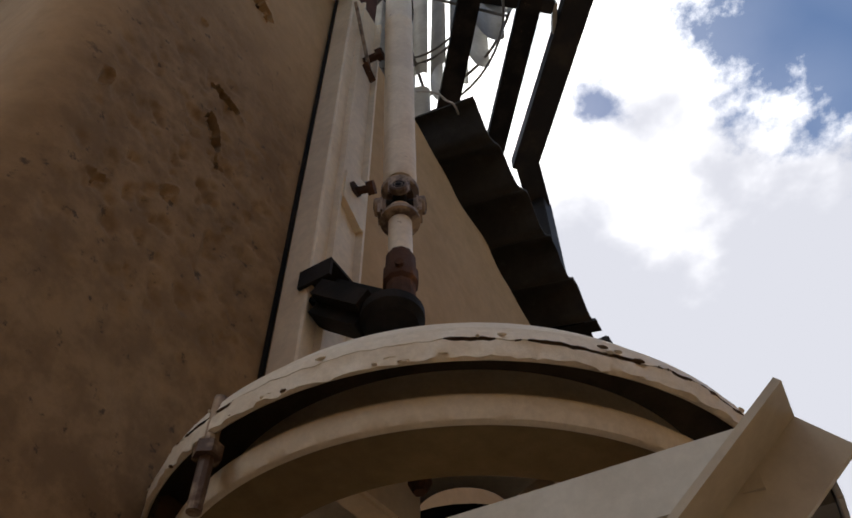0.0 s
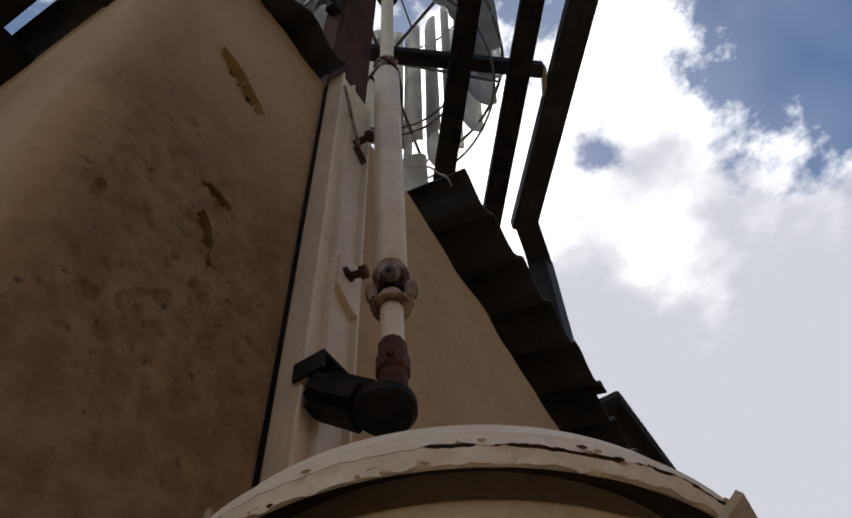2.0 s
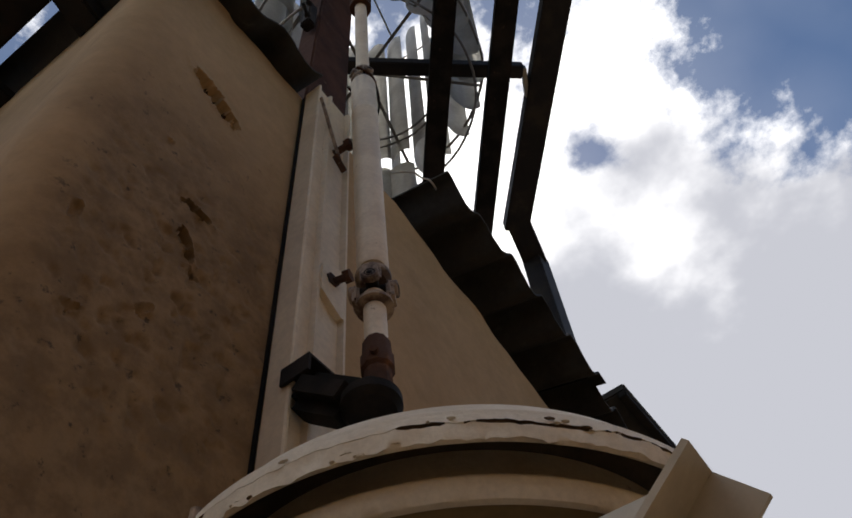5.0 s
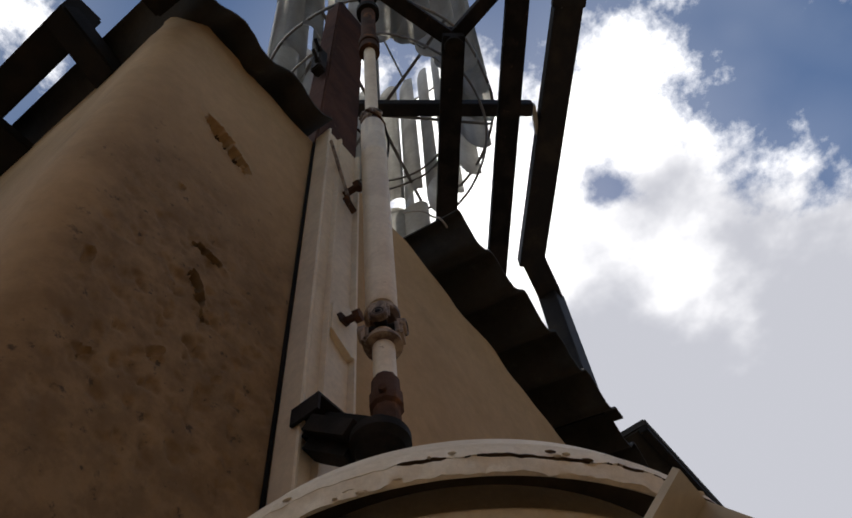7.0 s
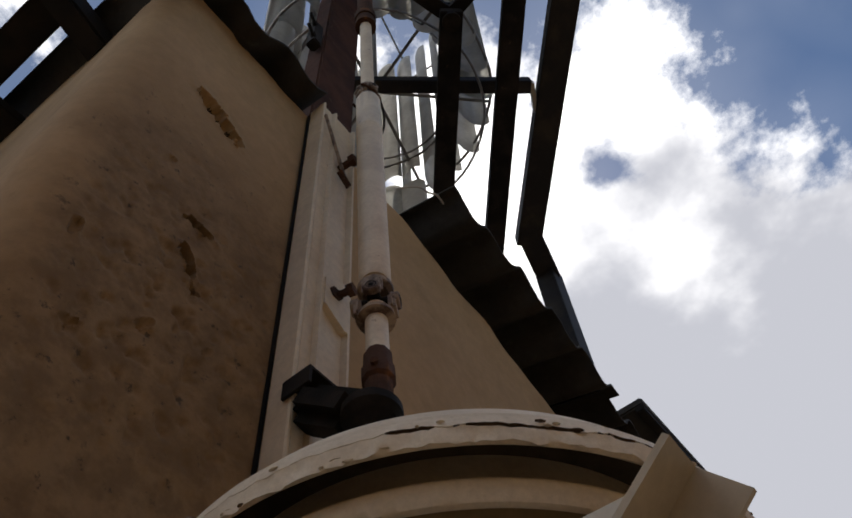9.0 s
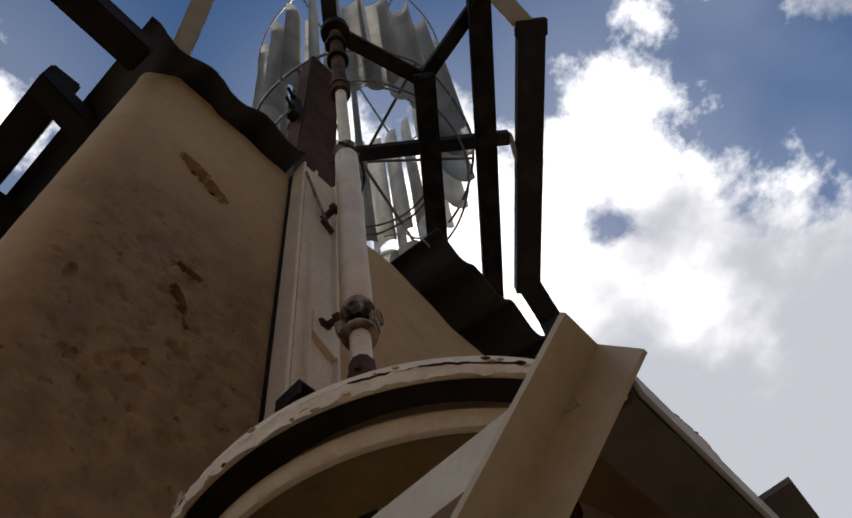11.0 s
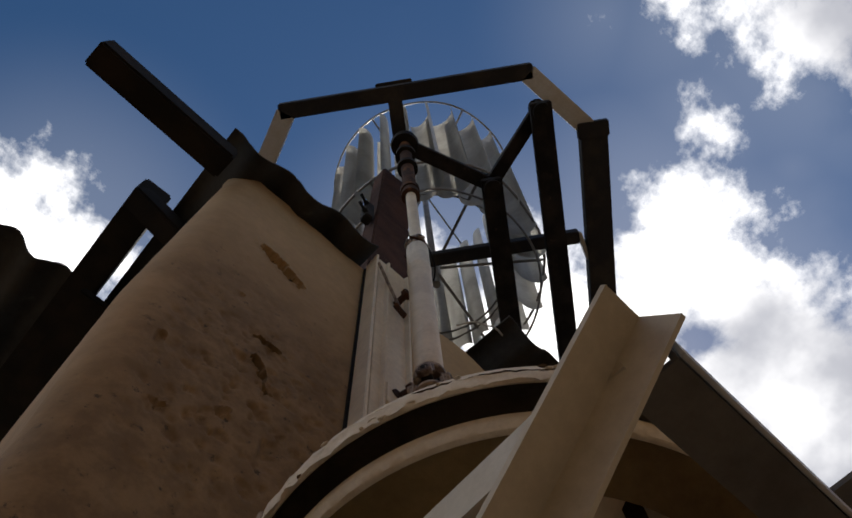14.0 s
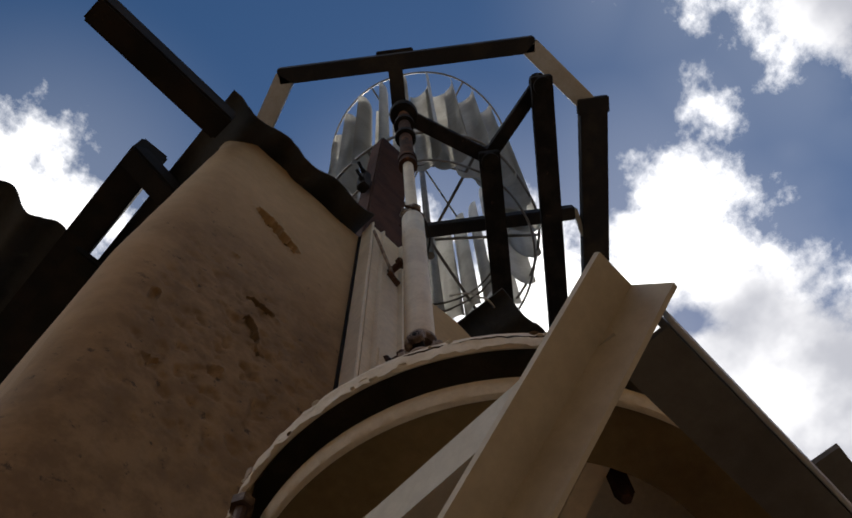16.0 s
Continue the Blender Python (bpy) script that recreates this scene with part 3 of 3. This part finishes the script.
    lathe("bolt", [(0, 0.008), (0.012, 0.008), (0.014, 0.006)], (-0.036, -0.088, 2.318), (-0.03, -0.12, 2.30), M_JOINT, b, "bright bolt head", 6)


build_bearing()


def universal_joint(parent, c, d, r, turn):
    """Two forked yokes and the cross between them, on the axis d at c."""
    x, y, z = basis(d)
    x, y = x * math.cos(turn) + y * math.sin(turn), -x * math.sin(turn) + y * math.cos(turn)
    for sgn, a, bdir in ((1, x, y), (-1, y, x)):
        bm = bmesh.new()
        base = c + z * sgn * r * 1.15
        add_lathe(bm, [(0, r * 0.72), (r * 0.25, r * 1.0), (r * 0.55, r * 1.02), (r * 0.7, r * 0.6)], base - z * sgn * r * 0.15, base + z * sgn, 28)
        for k in (-1, 1):
            o = c + a * k * r * 0.92
            m = Matrix((a, bdir, z)).transposed().to_4x4()
            m.translation = o + z * sgn * r * 0.5
            g = bmesh.ops.create_cube(bm, size=1, matrix=m @ Matrix.Diagonal((r * 0.42, r * 1.15, r * 1.5, 1)))
            es = list({e for v in g["verts"] for e in v.link_edges})
            bmesh.ops.bevel(bm, geom=es, offset=r * 0.16, segments=2, affect="EDGES")
            add_lathe(bm, [(0, r * 0.50), (r * 0.32, r * 0.50), (r * 0.4, r * 0.42)], o + a * k * r * 0.02, o + a * k * 5, 20)
        yoke = part("yoke", bm, M_JOINT, parent, "worn painted yoke", 40)
        for k in (-1, 1):
            o = c + a * k * r * 1.3
            lathe("bearing_cap", [(0, r * 0.32), (r * 0.06, r * 0.30), (r * 0.03, r * 0.2), (r * 0.08, r * 0.12)], o, o + a * k, M_GREASE, yoke, "", 18)
    bm = bmesh.new()
    add_lathe(bm, [(0, r * 0.36), (r * 1.9, r * 0.36)], c - x * r * 0.95, c + x, 14)
    add_lathe(bm, [(0, r * 0.36), (r * 1.9, r * 0.36)], c - y * r * 0.95, c + y, 14)
    part("cross", bm, M_GREASE, parent, "", 40)


def build_shaft():
    s = thing("drive_shaft", "cream painted cardan shaft with worn universal joints", "shaft", at=(0, 0, 0))
    j0 = axis_at(2.482)
    foot = axis_at(2.215)
    lathe("lower_stub", [(0, 0.0165), (0.255, 0.0175)], foot, axis_at(2.60), M_TUBE, s, seg=28)
    lathe("rusted_collar", [(0, 0.0205), (0.05, 0.0195), (0.056, 0.0240), (0.080, 0.0240), (0.084, 0.0215), (0.112, 0.0208), (0.120, 0.0178)], axis_at(2.232), axis_at(2.60),
          M_RUST, s, "rust brown collar", 10)
    p = axis_at(2.302)
    rod("set_screw", p + Vector((-0.026, -0.014, 0)), p + Vector((0.016, 0.008, 0)), 0.006, M_RUST, s, "rusted screw", 8)
    universal_joint(s, j0, AXD, 0.0288, 0.5)
    a, b = axis_at(2.546), axis_at(3.50)
    lathe("tube", [(0, 0.0225), (0.010, 0.0262), (0.50, 0.0292), (0.700, 0.0305), (0.703, 0.0318), (0.709, 0.0318), (0.712, 0.0306), (0.93, 0.0318), (0.945, 0.028)], a, b, M_TUBE, s,
          "cream painted tube with scuffs", 40)
    universal_joint(s, axis_at(3.535), AXD, 0.027, 1.2)
    t0 = axis_at(3.56)
    hub = Vector((-0.062, -0.148, 4.90))
    t1 = t0.lerp(hub, 0.42)
    rod("slip_shaft", t0, t1, 0.0185, M_TUBE, s, "", 24)
    d = hub - t1
    lathe("coupling", [(0, 0.02), (0.0, 0.034), (0.03, 0.034), (0.03, 0.03), (0.06, 0.03), (0.06, 0.035), (0.10, 0.035), (0.10, 0.02)], t1 - d.normalized() * 0.05, hub, M_RUST, s,
          "rusted coupling", 24)
    rod("upper_shaft", t1, hub, 0.026, M_RUST, s, "dark rusted upper shaft", 24)
    for k in (0.45, 0.75):
        p = t1 + d * k
        lathe("clamp_ring", [(0, 0.028), (0, 0.042), (0.035, 0.042), (0.035, 0.028)], p, p + d, M_GREASE, s, "black clamp ring", 20)
    return hub


HUB = build_shaft()



def build_wires():
    """Loose tie wires by the post and over the sheet edge."""
    def wire(name, label, pts, r, mat):
        cu = bpy.data.curves.new(name, "CURVE")
        cu.dimensions, cu.bevel_depth, cu.bevel_resolution = "3D", r, 1
        sp = cu.splines.new("NURBS")
        sp.points.add(len(pts) - 1)
        for p, co in zip(sp.points, pts):
            p.co = (*co, 1)
        sp.use_endpoint_u, sp.order_u = True, 3
        tmp = new(name, cu)
        me = bpy.data.meshes.new_from_object(tmp)
        bpy.data.objects.remove(tmp)
        me.materials.clear()
        me.materials.append(mat)
        return tagged(new(name, me), label, "wire", group="loose tie wires")
    wire("tie_wire", "thin pale tie wire twisted by the sheet corner", [(0.22, -0.03, 3.42), (0.26, -0.07, 3.45), (0.29, -0.08, 3.43), (0.32, -0.09, 3.46), (0.36, -0.08, 3.47)], 0.003, M_PALE)
    wire("tie_wire", "thin dark tie wire looped from the shaft joint", [(0.03, -0.13, 3.53), (0.07, -0.12, 3.48), (0.10, -0.06, 3.45), (0.14, -0.01, 3.42), (0.20, 0.10, 3.46)], 0.003, M_DARK)
    wire("tie_wire", "thin dark tie wire round the shaft joint", [(-0.035, -0.12, 3.53), (0.005, -0.145, 3.525), (0.045, -0.12, 3.52), (0.04, -0.07, 3.515), (-0.01, -0.07, 3.52)], 0.0035, M_RUST)


build_wires()

# ------------------------------------------------------------------ drum on its bracket
DRUM_C = Vector((0.0414, -0.1979, 0))


def build_drum():
    drum = thing("flanged_drum", "white painted round steel drum with a chipped flange", "drum", at=DRUM_C)
    seg = 400

    def chipped(name, prof, mat, rough, label=""):
        bm = bmesh.new()
        loops = []
        for k, (z, r, w) in enumerate(prof):
            lp = []
            for i in range(seg):
                a = 2 * math.pi * i / seg
                n = noise.fractal((math.cos(a) * 18, math.sin(a) * 18, z * 30), 0.8, 2.1, 5)
                n2 = max(0.0, noise.noise((math.cos(a) * 34, math.sin(a) * 34, 4.0 + k)) - 0.15)
                rr = r + rough * min(w, 2) * (n * 0.5 - n2)
                zz = z + rough * min(w, 2) * 0.8 * noise.noise((math.cos(a) * 20, math.sin(a) * 20, k))
                if w >= 5:  # the crack along the seam opens and closes
                    gate = noise.fractal((math.cos(a) * 5, math.sin(a) * 5, 3.3), 0.8, 2.2, 4)
                    gate = max(0.0, min(1.0, gate * 4.0 + 0.5))
                    ride = 0.0030 * noise.noise((math.cos(a) * 6, math.sin(a) * 6, 1.0)) + 0.0016 * noise.noise((math.cos(a) * 25, math.sin(a) * 25, 6.0))
                    rr, zz = r + rough * 0.5 * n - (0.010 * gate if w > 6 else 0.0), z + ride + (0.0016 * gate * (1 if z > 1.9235 else -1))
                lp.append(bm.verts.new((rr * math.cos(a), rr * math.sin(a), zz)))
            loops.append(lp)
        for p, q in zip(loops, loops[1:]):
            for i in range(seg):
                bm.faces.new((p[i], p[(i + 1) % seg], q[(i + 1) % seg], q[i]))
        ob = part(name, bm, mat, drum, label, 40)
        # bare filler shows inside the crack
        ob.data.materials.append(M_FLAKE)
        for band, (p, q) in enumerate(zip(prof, prof[1:])):
            if p[2] >= 5 and q[2] >= 5:
                for i in range(seg):
                    a = 2 * math.pi * (i + 0.5) / seg
                    if noise.fractal((math.cos(a) * 5, math.sin(a) * 5, 3.3), 0.8, 2.2, 4) > -0.06:
                        ob.data.polygons[band * seg + i].material_index = 1
        return ob

    # groove coloured dark to paint in the shade under the flange
    chipped("groove", [(1.9515, 0.24, 0), (1.9515, 0.296, 0), (1.942, 0.3055, 0), (1.912, 0.3080, 0), (1.909, 0.3090, 0)], M_GROOVE, 0.0, "inner groove with its shade painted in")
    chipped("flange", [(1.9535, 0.24, 0), (1.9535, 0.299, 0), (1.942, 0.3085, 0), (1.906, 0.3090, 0), (1.904, 0.3115, 0.3), (1.905, 0.3150, 1), (1.913, 0.3155, 1), (1.9195, 0.3150, 1), (1.9225, 0.3150, 5),
                       (1.9228, 0.3140, 7), (1.9240, 0.3135, 7), (1.9243, 0.3143, 5), (1.928, 0.3130, 1), (1.936, 0.3110, 0.5), (1.945, 0.3045, 0.2), (1.972, 0.286, 0), (1.982, 0.05, 0)], M_CHALK, 0.005,
            "chipped white flange")
    chipped("shell", [(1.953, 0.252, 0), (1.92, 0.254, 0), (1.905, 0.262, 0), (1.896, 0.283, 0), (1.893, 0.2875, 0), (1.8905, 0.2890, 0.1), (1.888, 0.289, 0.2), (1.880, 0.2885, 0.1), (1.871, 0.2855, 0.1),
                      (1.8695, 0.2830, 0.1), (1.8695, 0.2800, 0), (1.874, 0.279, 0)], M_CHALK, 0.002, "white painted shell")
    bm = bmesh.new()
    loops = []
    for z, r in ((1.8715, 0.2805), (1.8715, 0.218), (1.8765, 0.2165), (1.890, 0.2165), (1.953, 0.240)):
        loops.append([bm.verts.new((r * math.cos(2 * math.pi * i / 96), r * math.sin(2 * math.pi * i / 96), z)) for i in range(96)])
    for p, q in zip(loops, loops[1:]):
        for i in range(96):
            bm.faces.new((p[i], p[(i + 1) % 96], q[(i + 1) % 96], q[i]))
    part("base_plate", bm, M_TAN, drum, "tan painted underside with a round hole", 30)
    lathe("inner_hub", [(0, 0.02), (0, 0.05), (0.03, 0.055), (0.03, 0.09), (0.04, 0.098), (0.055, 0.098)], (0, 0, 1.875), (0, 0, 2), M_GREASE, drum, "dark greasy hub", 32)
    for k in range(5):
        a = k * 2 * math.pi / 5 + 0.55
        c, sn = math.cos(a), math.sin(a)
        bar("rib", (0.095 * c, 0.095 * sn, 1.925), (0.235 * c, 0.235 * sn, 1.925), 0.03, 0.05, M_CREAM, drum, "pale painted inner rib")
    for k in range(6):
        a = k * math.pi / 3 + 0.3
        lathe("bolt", [(0, 0.006), (0.008, 0.010), (0.075, 0.010)], (0.19 * math.cos(a), 0.19 * math.sin(a), 1.880), (0.19 * math.cos(a), 0.19 * math.sin(a), 2), M_RUST, drum,
              "rusted bolt", 6)
    # chips of loose paint along the rim
    rng = random.Random(11)
    for k in range(34):
        b = rng.uniform(2.5, 5.8)
        z = rng.choice((1.906, 1.909, 1.925, 1.929)) + rng.uniform(-0.002, 0.002)
        bm = bmesh.new()
        bmesh.ops.create_icosphere(bm, subdivisions=1, radius=1, matrix=Matrix.Translation((0.3145 * math.cos(b), 0.3145 * math.sin(b), z)) @ Matrix.Rotation(b, 4, "Z")
                                   @ Matrix.Diagonal((0.0022, rng.uniform(0.002, 0.006), rng.uniform(0.0006, 0.0014), 1)))
        part("paint_chip", bm, M_CHALK if k % 4 else M_FLAKE, drum)
    # clamp bolt on the flange edge
    a = radians(168)
    p = Vector((0.3095 * math.cos(a), 0.3095 * math.sin(a), 0))
    clamp = rod("clamp_bolt", p + Vector((0, 0, 1.835)), p + Vector((0, 0, 1.945)), 0.006, M_JOINT, drum, "bent clamp bolt", 10)
    for z in (1.886, 1.892):
        lathe("nut", [(0, 0.007), (0, 0.012), (0.006, 0.012), (0.006, 0.007)], p + Vector((0, 0, z - 0.003)), p + Vector((0, 0, 3)), M_JOINT, clamp, "", 6)
    return drum


build_drum()


def build_bracket():
    b = thing("support_bracket", "white painted angle iron wall bracket carrying the drum", "bracket", at=(0, 0, 0))
    # arm from the wall, under the drum
    bm = bmesh.new()
    add_profile(bm, (-0.214, -0.005, 1.806), (-0.204, -0.512, 1.790), [(0, 0), (0.042, 0), (0.042, -0.005), (0.005, -0.005), (0.005, -0.042), (0, -0.042)])
    part("arm", bm, M_GREY, b, "pale angle iron arm")
    # brace from the arm's end down to the wall
    fold, tip_a, tip_b = Vector((-0.203, -0.540, 1.785)), Vector((-0.240, -0.542, 1.782)), Vector((-0.194, -0.563, 1.761))
    run = Vector((-0.02, 0.775, -0.632)).normalized() * 0.655
    inner = (tip_a - fold).normalized() * 0.005 + (tip_b - fold).normalized() * 0.005
    ta, tb = (tip_b - fold).normalized() * 0.0045, (tip_a - fold).normalized() * 0.0045
    outline = [fold, tip_a, tip_a - ta, fold - inner * 0.9, tip_b - tb, tip_b]
    bm = bmesh.new()
    lo = [bm.verts.new(p) for p in outline]
    hi = [bm.verts.new(p + run) for p in outline]
    for k in range(6):
        bm.faces.new((lo[k], lo[(k + 1) % 6], hi[(k + 1) % 6], hi[k]))
    for quad in ((lo[0], lo[1], lo[2], lo[3]), (lo[0], lo[3], lo[4], lo[5]), (hi[0], hi[1], hi[2], hi[3]), (hi[0], hi[3], hi[4], hi[5])):
        bm.faces.new(quad)
    part("brace", bm, M_GREY, b, "pale angle iron brace")
    # beam along the front edge, darker grey than the arms and brace
    bm = bmesh.new()
    add_profile(bm, (-0.184, -0.5402, 1.7394), (0.507, -0.5025, 1.822), [(0, 0), (0.045, 0), (0.045, 0.005), (0.005, 0.005), (0.005, 0.034), (0, 0.034)])
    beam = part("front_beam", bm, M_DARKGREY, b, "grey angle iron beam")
    bar("edge_strip", (-0.184, -0.5435, 1.7547), (0.507, -0.5055, 1.838), 0.004, 0.026, M_PALE, beam, "pale edge strip", bevel=0.001)
    bm = bmesh.new()
    add_profile(bm, (0.30, -0.005, 1.806), (0.30, -0.51, 1.797), [(0, 0), (0.042, 0), (0.042, -0.005), (0.005, -0.005), (0.005, -0.042), (0, -0.042)])
    part("arm", bm, M_GREY, b, "pale angle iron arm")
    bm = bmesh.new()
    a, c, d, e = Vector((0.056, -0.5565, 1.825)), Vector((0.049, -0.5225, 1.821)), Vector((0.10, 0.012, 0.004)), Vector((0.0, 0.0, 0.006))
    lo = [bm.verts.new(p) for p in (a, c, c + d, a + d)]
    hi = [bm.verts.new(p + e) for p in (a, c, c + d, a + d)]
    for k in range(4):
        bm.faces.new((lo[k], lo[(k + 1) % 4], hi[(k + 1) % 4], hi[k]))
    bm.faces.new(lo[::-1])
    bm.faces.new(hi)
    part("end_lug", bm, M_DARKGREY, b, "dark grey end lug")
    for x, y in ((0.352, -0.20), (0.352, -0.26)):
        rod("hold_down_bolt", (x, y, 1.795), (x, y, 1.90), 0.006, M_JOINT, b, "thin hold-down bolt", 10)


build_bracket()

# ------------------------------------------------------------------ horizontal steel frame over the roof
FC = Vector((-0.186, -0.349, 5.04))          # middle of the front bar
FU = Vector((0.647, -0.763, 0)).normalized()  # along the front bar
FH = Vector((0.763, 0.647, 0)).normalized()   # away from it


def fp(u, h, z=0.0):
    return FC + FU * u + FH * h + Vector((0, 0, z))


def build_frame():
    f = thing("turbine_frame", "dark steel frame of square tubes round the turbine", "frame", at=(0, 0, 0))
    bar("front_bar", fp(-0.615, 0.0), fp(0.553, 0.0), 0.072, 0.08, M_FRAME, f, up=(0, 0, 1))
    bar("bearing_plate", fp(-0.165, -0.008, 0.045), fp(0.005, -0.008, 0.045), 0.085, 0.014, M_FRAME, f)
    bar("stub", fp(-0.085, 0.03, -0.012), fp(-0.095, 0.32, -0.012), 0.065, 0.055, M_FRAME, f)
    for s, c0 in ((-1, 0.585), (1, 0.528)):
        # paler than the other tubes: the light on these bars is painted in
        bar("corner_bar", fp(s * c0, 0.005, 0.004), fp(s * 0.80, 0.325, 0.004), 0.085, 0.088, M_PALE, f, "corner bar coloured pale for the light on it")
        bar("side_bar", fp(s * 0.803, 0.275, 0.0), fp(s * 0.752, 1.66, 0.0), 0.126, 0.08, M_FRAME, f)
        bar("joint_plate", fp(s * 0.725, 0.305, -0.028), fp(s * 0.870, 0.305, -0.028), 0.075, 0.045, M_FRAME, f)
        e, g = fp(s * 0.748, 1.60), fp(s * 0.885, 1.875, -0.002)
        bar("knee", e, g, 0.118, 0.078, M_FRAME, f)
        bar("leg", g + Vector((0, 0, 0.03)), (g.x, g.y, roof_z(g.y) - 0.3), 0.12, 0.10, M_FRAME, f, up=(0, 1, 0))
    bar("cross_bar", fp(-0.62, 0.815, 0.0), fp(0.685, 0.815, 0.0), 0.062, 0.06, M_FRAME, f)
    bar("hanger", fp(0.690, 0.80, 0.01), fp(0.722, 0.94, 0.0), 0.02, 0.06, M_GREY, f, "pale hanger plate")
    bar("hanger", fp(-0.61, 0.80, 0.01), fp(-0.72, 0.90, 0.0), 0.02, 0.06, M_FRAME, f)


build_frame()

# ------------------------------------------------------------------ wind turbine drum of curved blades
TC = Vector((0.523, 0.296, 0))
TZ0, TZ1 = 5.30, 7.2


def build_turbine():
    t = thing("wind_turbine", "upright cage wind turbine of curved galvanised blades", "wind turbine", at=TC)
    rings = ((TZ0, 0.575, 0.0075), (TZ0 + 0.02, 0.405, 0.0065), (TZ0 + 0.10, 0.40, 0.006), (TZ1, 0.655, 0.007), (TZ0 - 0.33, 0.50, 0.006))
    for k, (z, r, w) in enumerate(rings):
        bm = bmesh.new()
        add_ring(bm, (0, 0, z), r, w, wobble=0.012, seed=k * 3.1)
        part("ring", bm, M_WIRE, t, "", 60)
    for k in range(6):
        a = 2 * math.pi * k / 6 + 0.25
        c, s = math.cos(a), math.sin(a)
        rod("spoke", (0.03 * c, 0.03 * s, TZ0 + 0.03), (0.575 * c, 0.575 * s, TZ0 + 0.01), 0.008, M_WIRE, t, "", 6)
        rod("top_spoke", (0.03 * c, 0.03 * s, TZ1 - 0.05), (0.655 * c, 0.655 * s, TZ1), 0.007, M_WIRE, t, "", 6)
    rod("axle", (0, 0, 5.07), (0, 0, TZ1 + 0.02), 0.02, M_WIRE, t, "", 16)

    def blade_mesh(z0, z1, wide, deep):
        """A long half pipe, cut square at its ends, its rolled lips a little proud."""
        bm = bmesh.new()
        nu, nv = 12, 5
        vs = []
        for j in range(nv + 1):
            row = []
            for i in range(nu + 1):
                ang = math.pi * (i / nu - 0.5) * 1.05
                z = z0 + (z1 - z0) * j / nv
                row.append(bm.verts.new((wide * math.sin(ang), deep * math.cos(ang) + 0.002 * noise.noise((i * 0.7, z * 3, 0)), z)))
            vs.append(row)
        for j in range(nv):
            for i in range(nu):
                bm.faces.new((vs[j][i], vs[j][i + 1], vs[j + 1][i + 1], vs[j + 1][i]))
        bmesh.ops.solidify(bm, geom=bm.faces[:], thickness=0.003)
        ob = part("blade", bm, M_BLADE, None, smooth=50)
        me = ob.data
        bpy.data.objects.remove(ob)
        return me

    rng = random.Random(4)
    n = 24
    h0, h1 = TZ0 - 0.10, TZ1 - 0.02
    me = blade_mesh(h0, h1, 0.104, 0.066)
    for k in range(n):
        b = new("blade", me)
        b.parent = t
        lean = math.atan2(0.085, h1 - h0)
        b.matrix_local = (Matrix.Rotation(2 * math.pi * k / n, 4, "Z") @ Matrix.Translation((0.490, 0, h0 + rng.uniform(-0.03, 0.03))) @ Matrix.Rotation(lean, 4, "Y")
                          @ Matrix.Translation((0, 0, -h0)) @ Matrix.Rotation(radians(38 + rng.uniform(-5, 5)), 4, "Z"))
    # short lower tier on the far side
    me = blade_mesh(TZ0 - 0.70, TZ0 - 0.12, 0.092, 0.050)
    for k in range(7):
        b = new("blade", me)
        b.parent = t
        b.matrix_local = Matrix.Rotation(radians(19 + 14.5 * k), 4, "Z") @ Matrix.Translation((0.50, 0, rng.uniform(-0.02, 0.02))) @ Matrix.Rotation(radians(70 + rng.uniform(-6, 6)), 4, "Z")


build_turbine()


# ------------------------------------------------------------------ crank on the shaft with its two rods
def build_crank():
    c = thing("crank_linkage", "black steel crank arms with two long rods", "crank", at=(0, 0, 0))
    z = 4.93
    h = Vector((HUB.x, HUB.y, z))
    p2, p1 = Vector((0.357, -0.266, z)), Vector((0.291, -0.661, z))
    bar("crank_arm", h - (p2 - h) * 0.06, p2, 0.065, 0.05, M_DARK, c)
    bar("link_arm", p2, p1 + (p1 - p2) * 0.08, 0.06, 0.05, M_DARK, c)
    lathe("hub", [(0, 0.035), (0, 0.06), (0.05, 0.064), (0.10, 0.06), (0.10, 0.035)], h - Vector((0, 0, 0.05)), h + Vector((0, 0, 1)), M_GREASE, c, "greasy hub", 28)
    for p, long in ((p1, 1.72), (p2, 1.22)):
        bar("rod", p - FH * 0.04 - Vector((0, 0, 0.06)), p + FH * long - Vector((0, 0, 0.06)), 0.095, 0.06, M_DARK, c)
        lathe("pin", [(0, 0.03), (0.0, 0.04), (0.03, 0.042), (0.03, 0.028), (0.15, 0.028), (0.15, 0.042), (0.19, 0.036)], p - Vector((0, 0, 0.11)), p + Vector((0, 0, 1)), M_GREASE, c,
              "greasy pivot pin", 20)


build_crank()
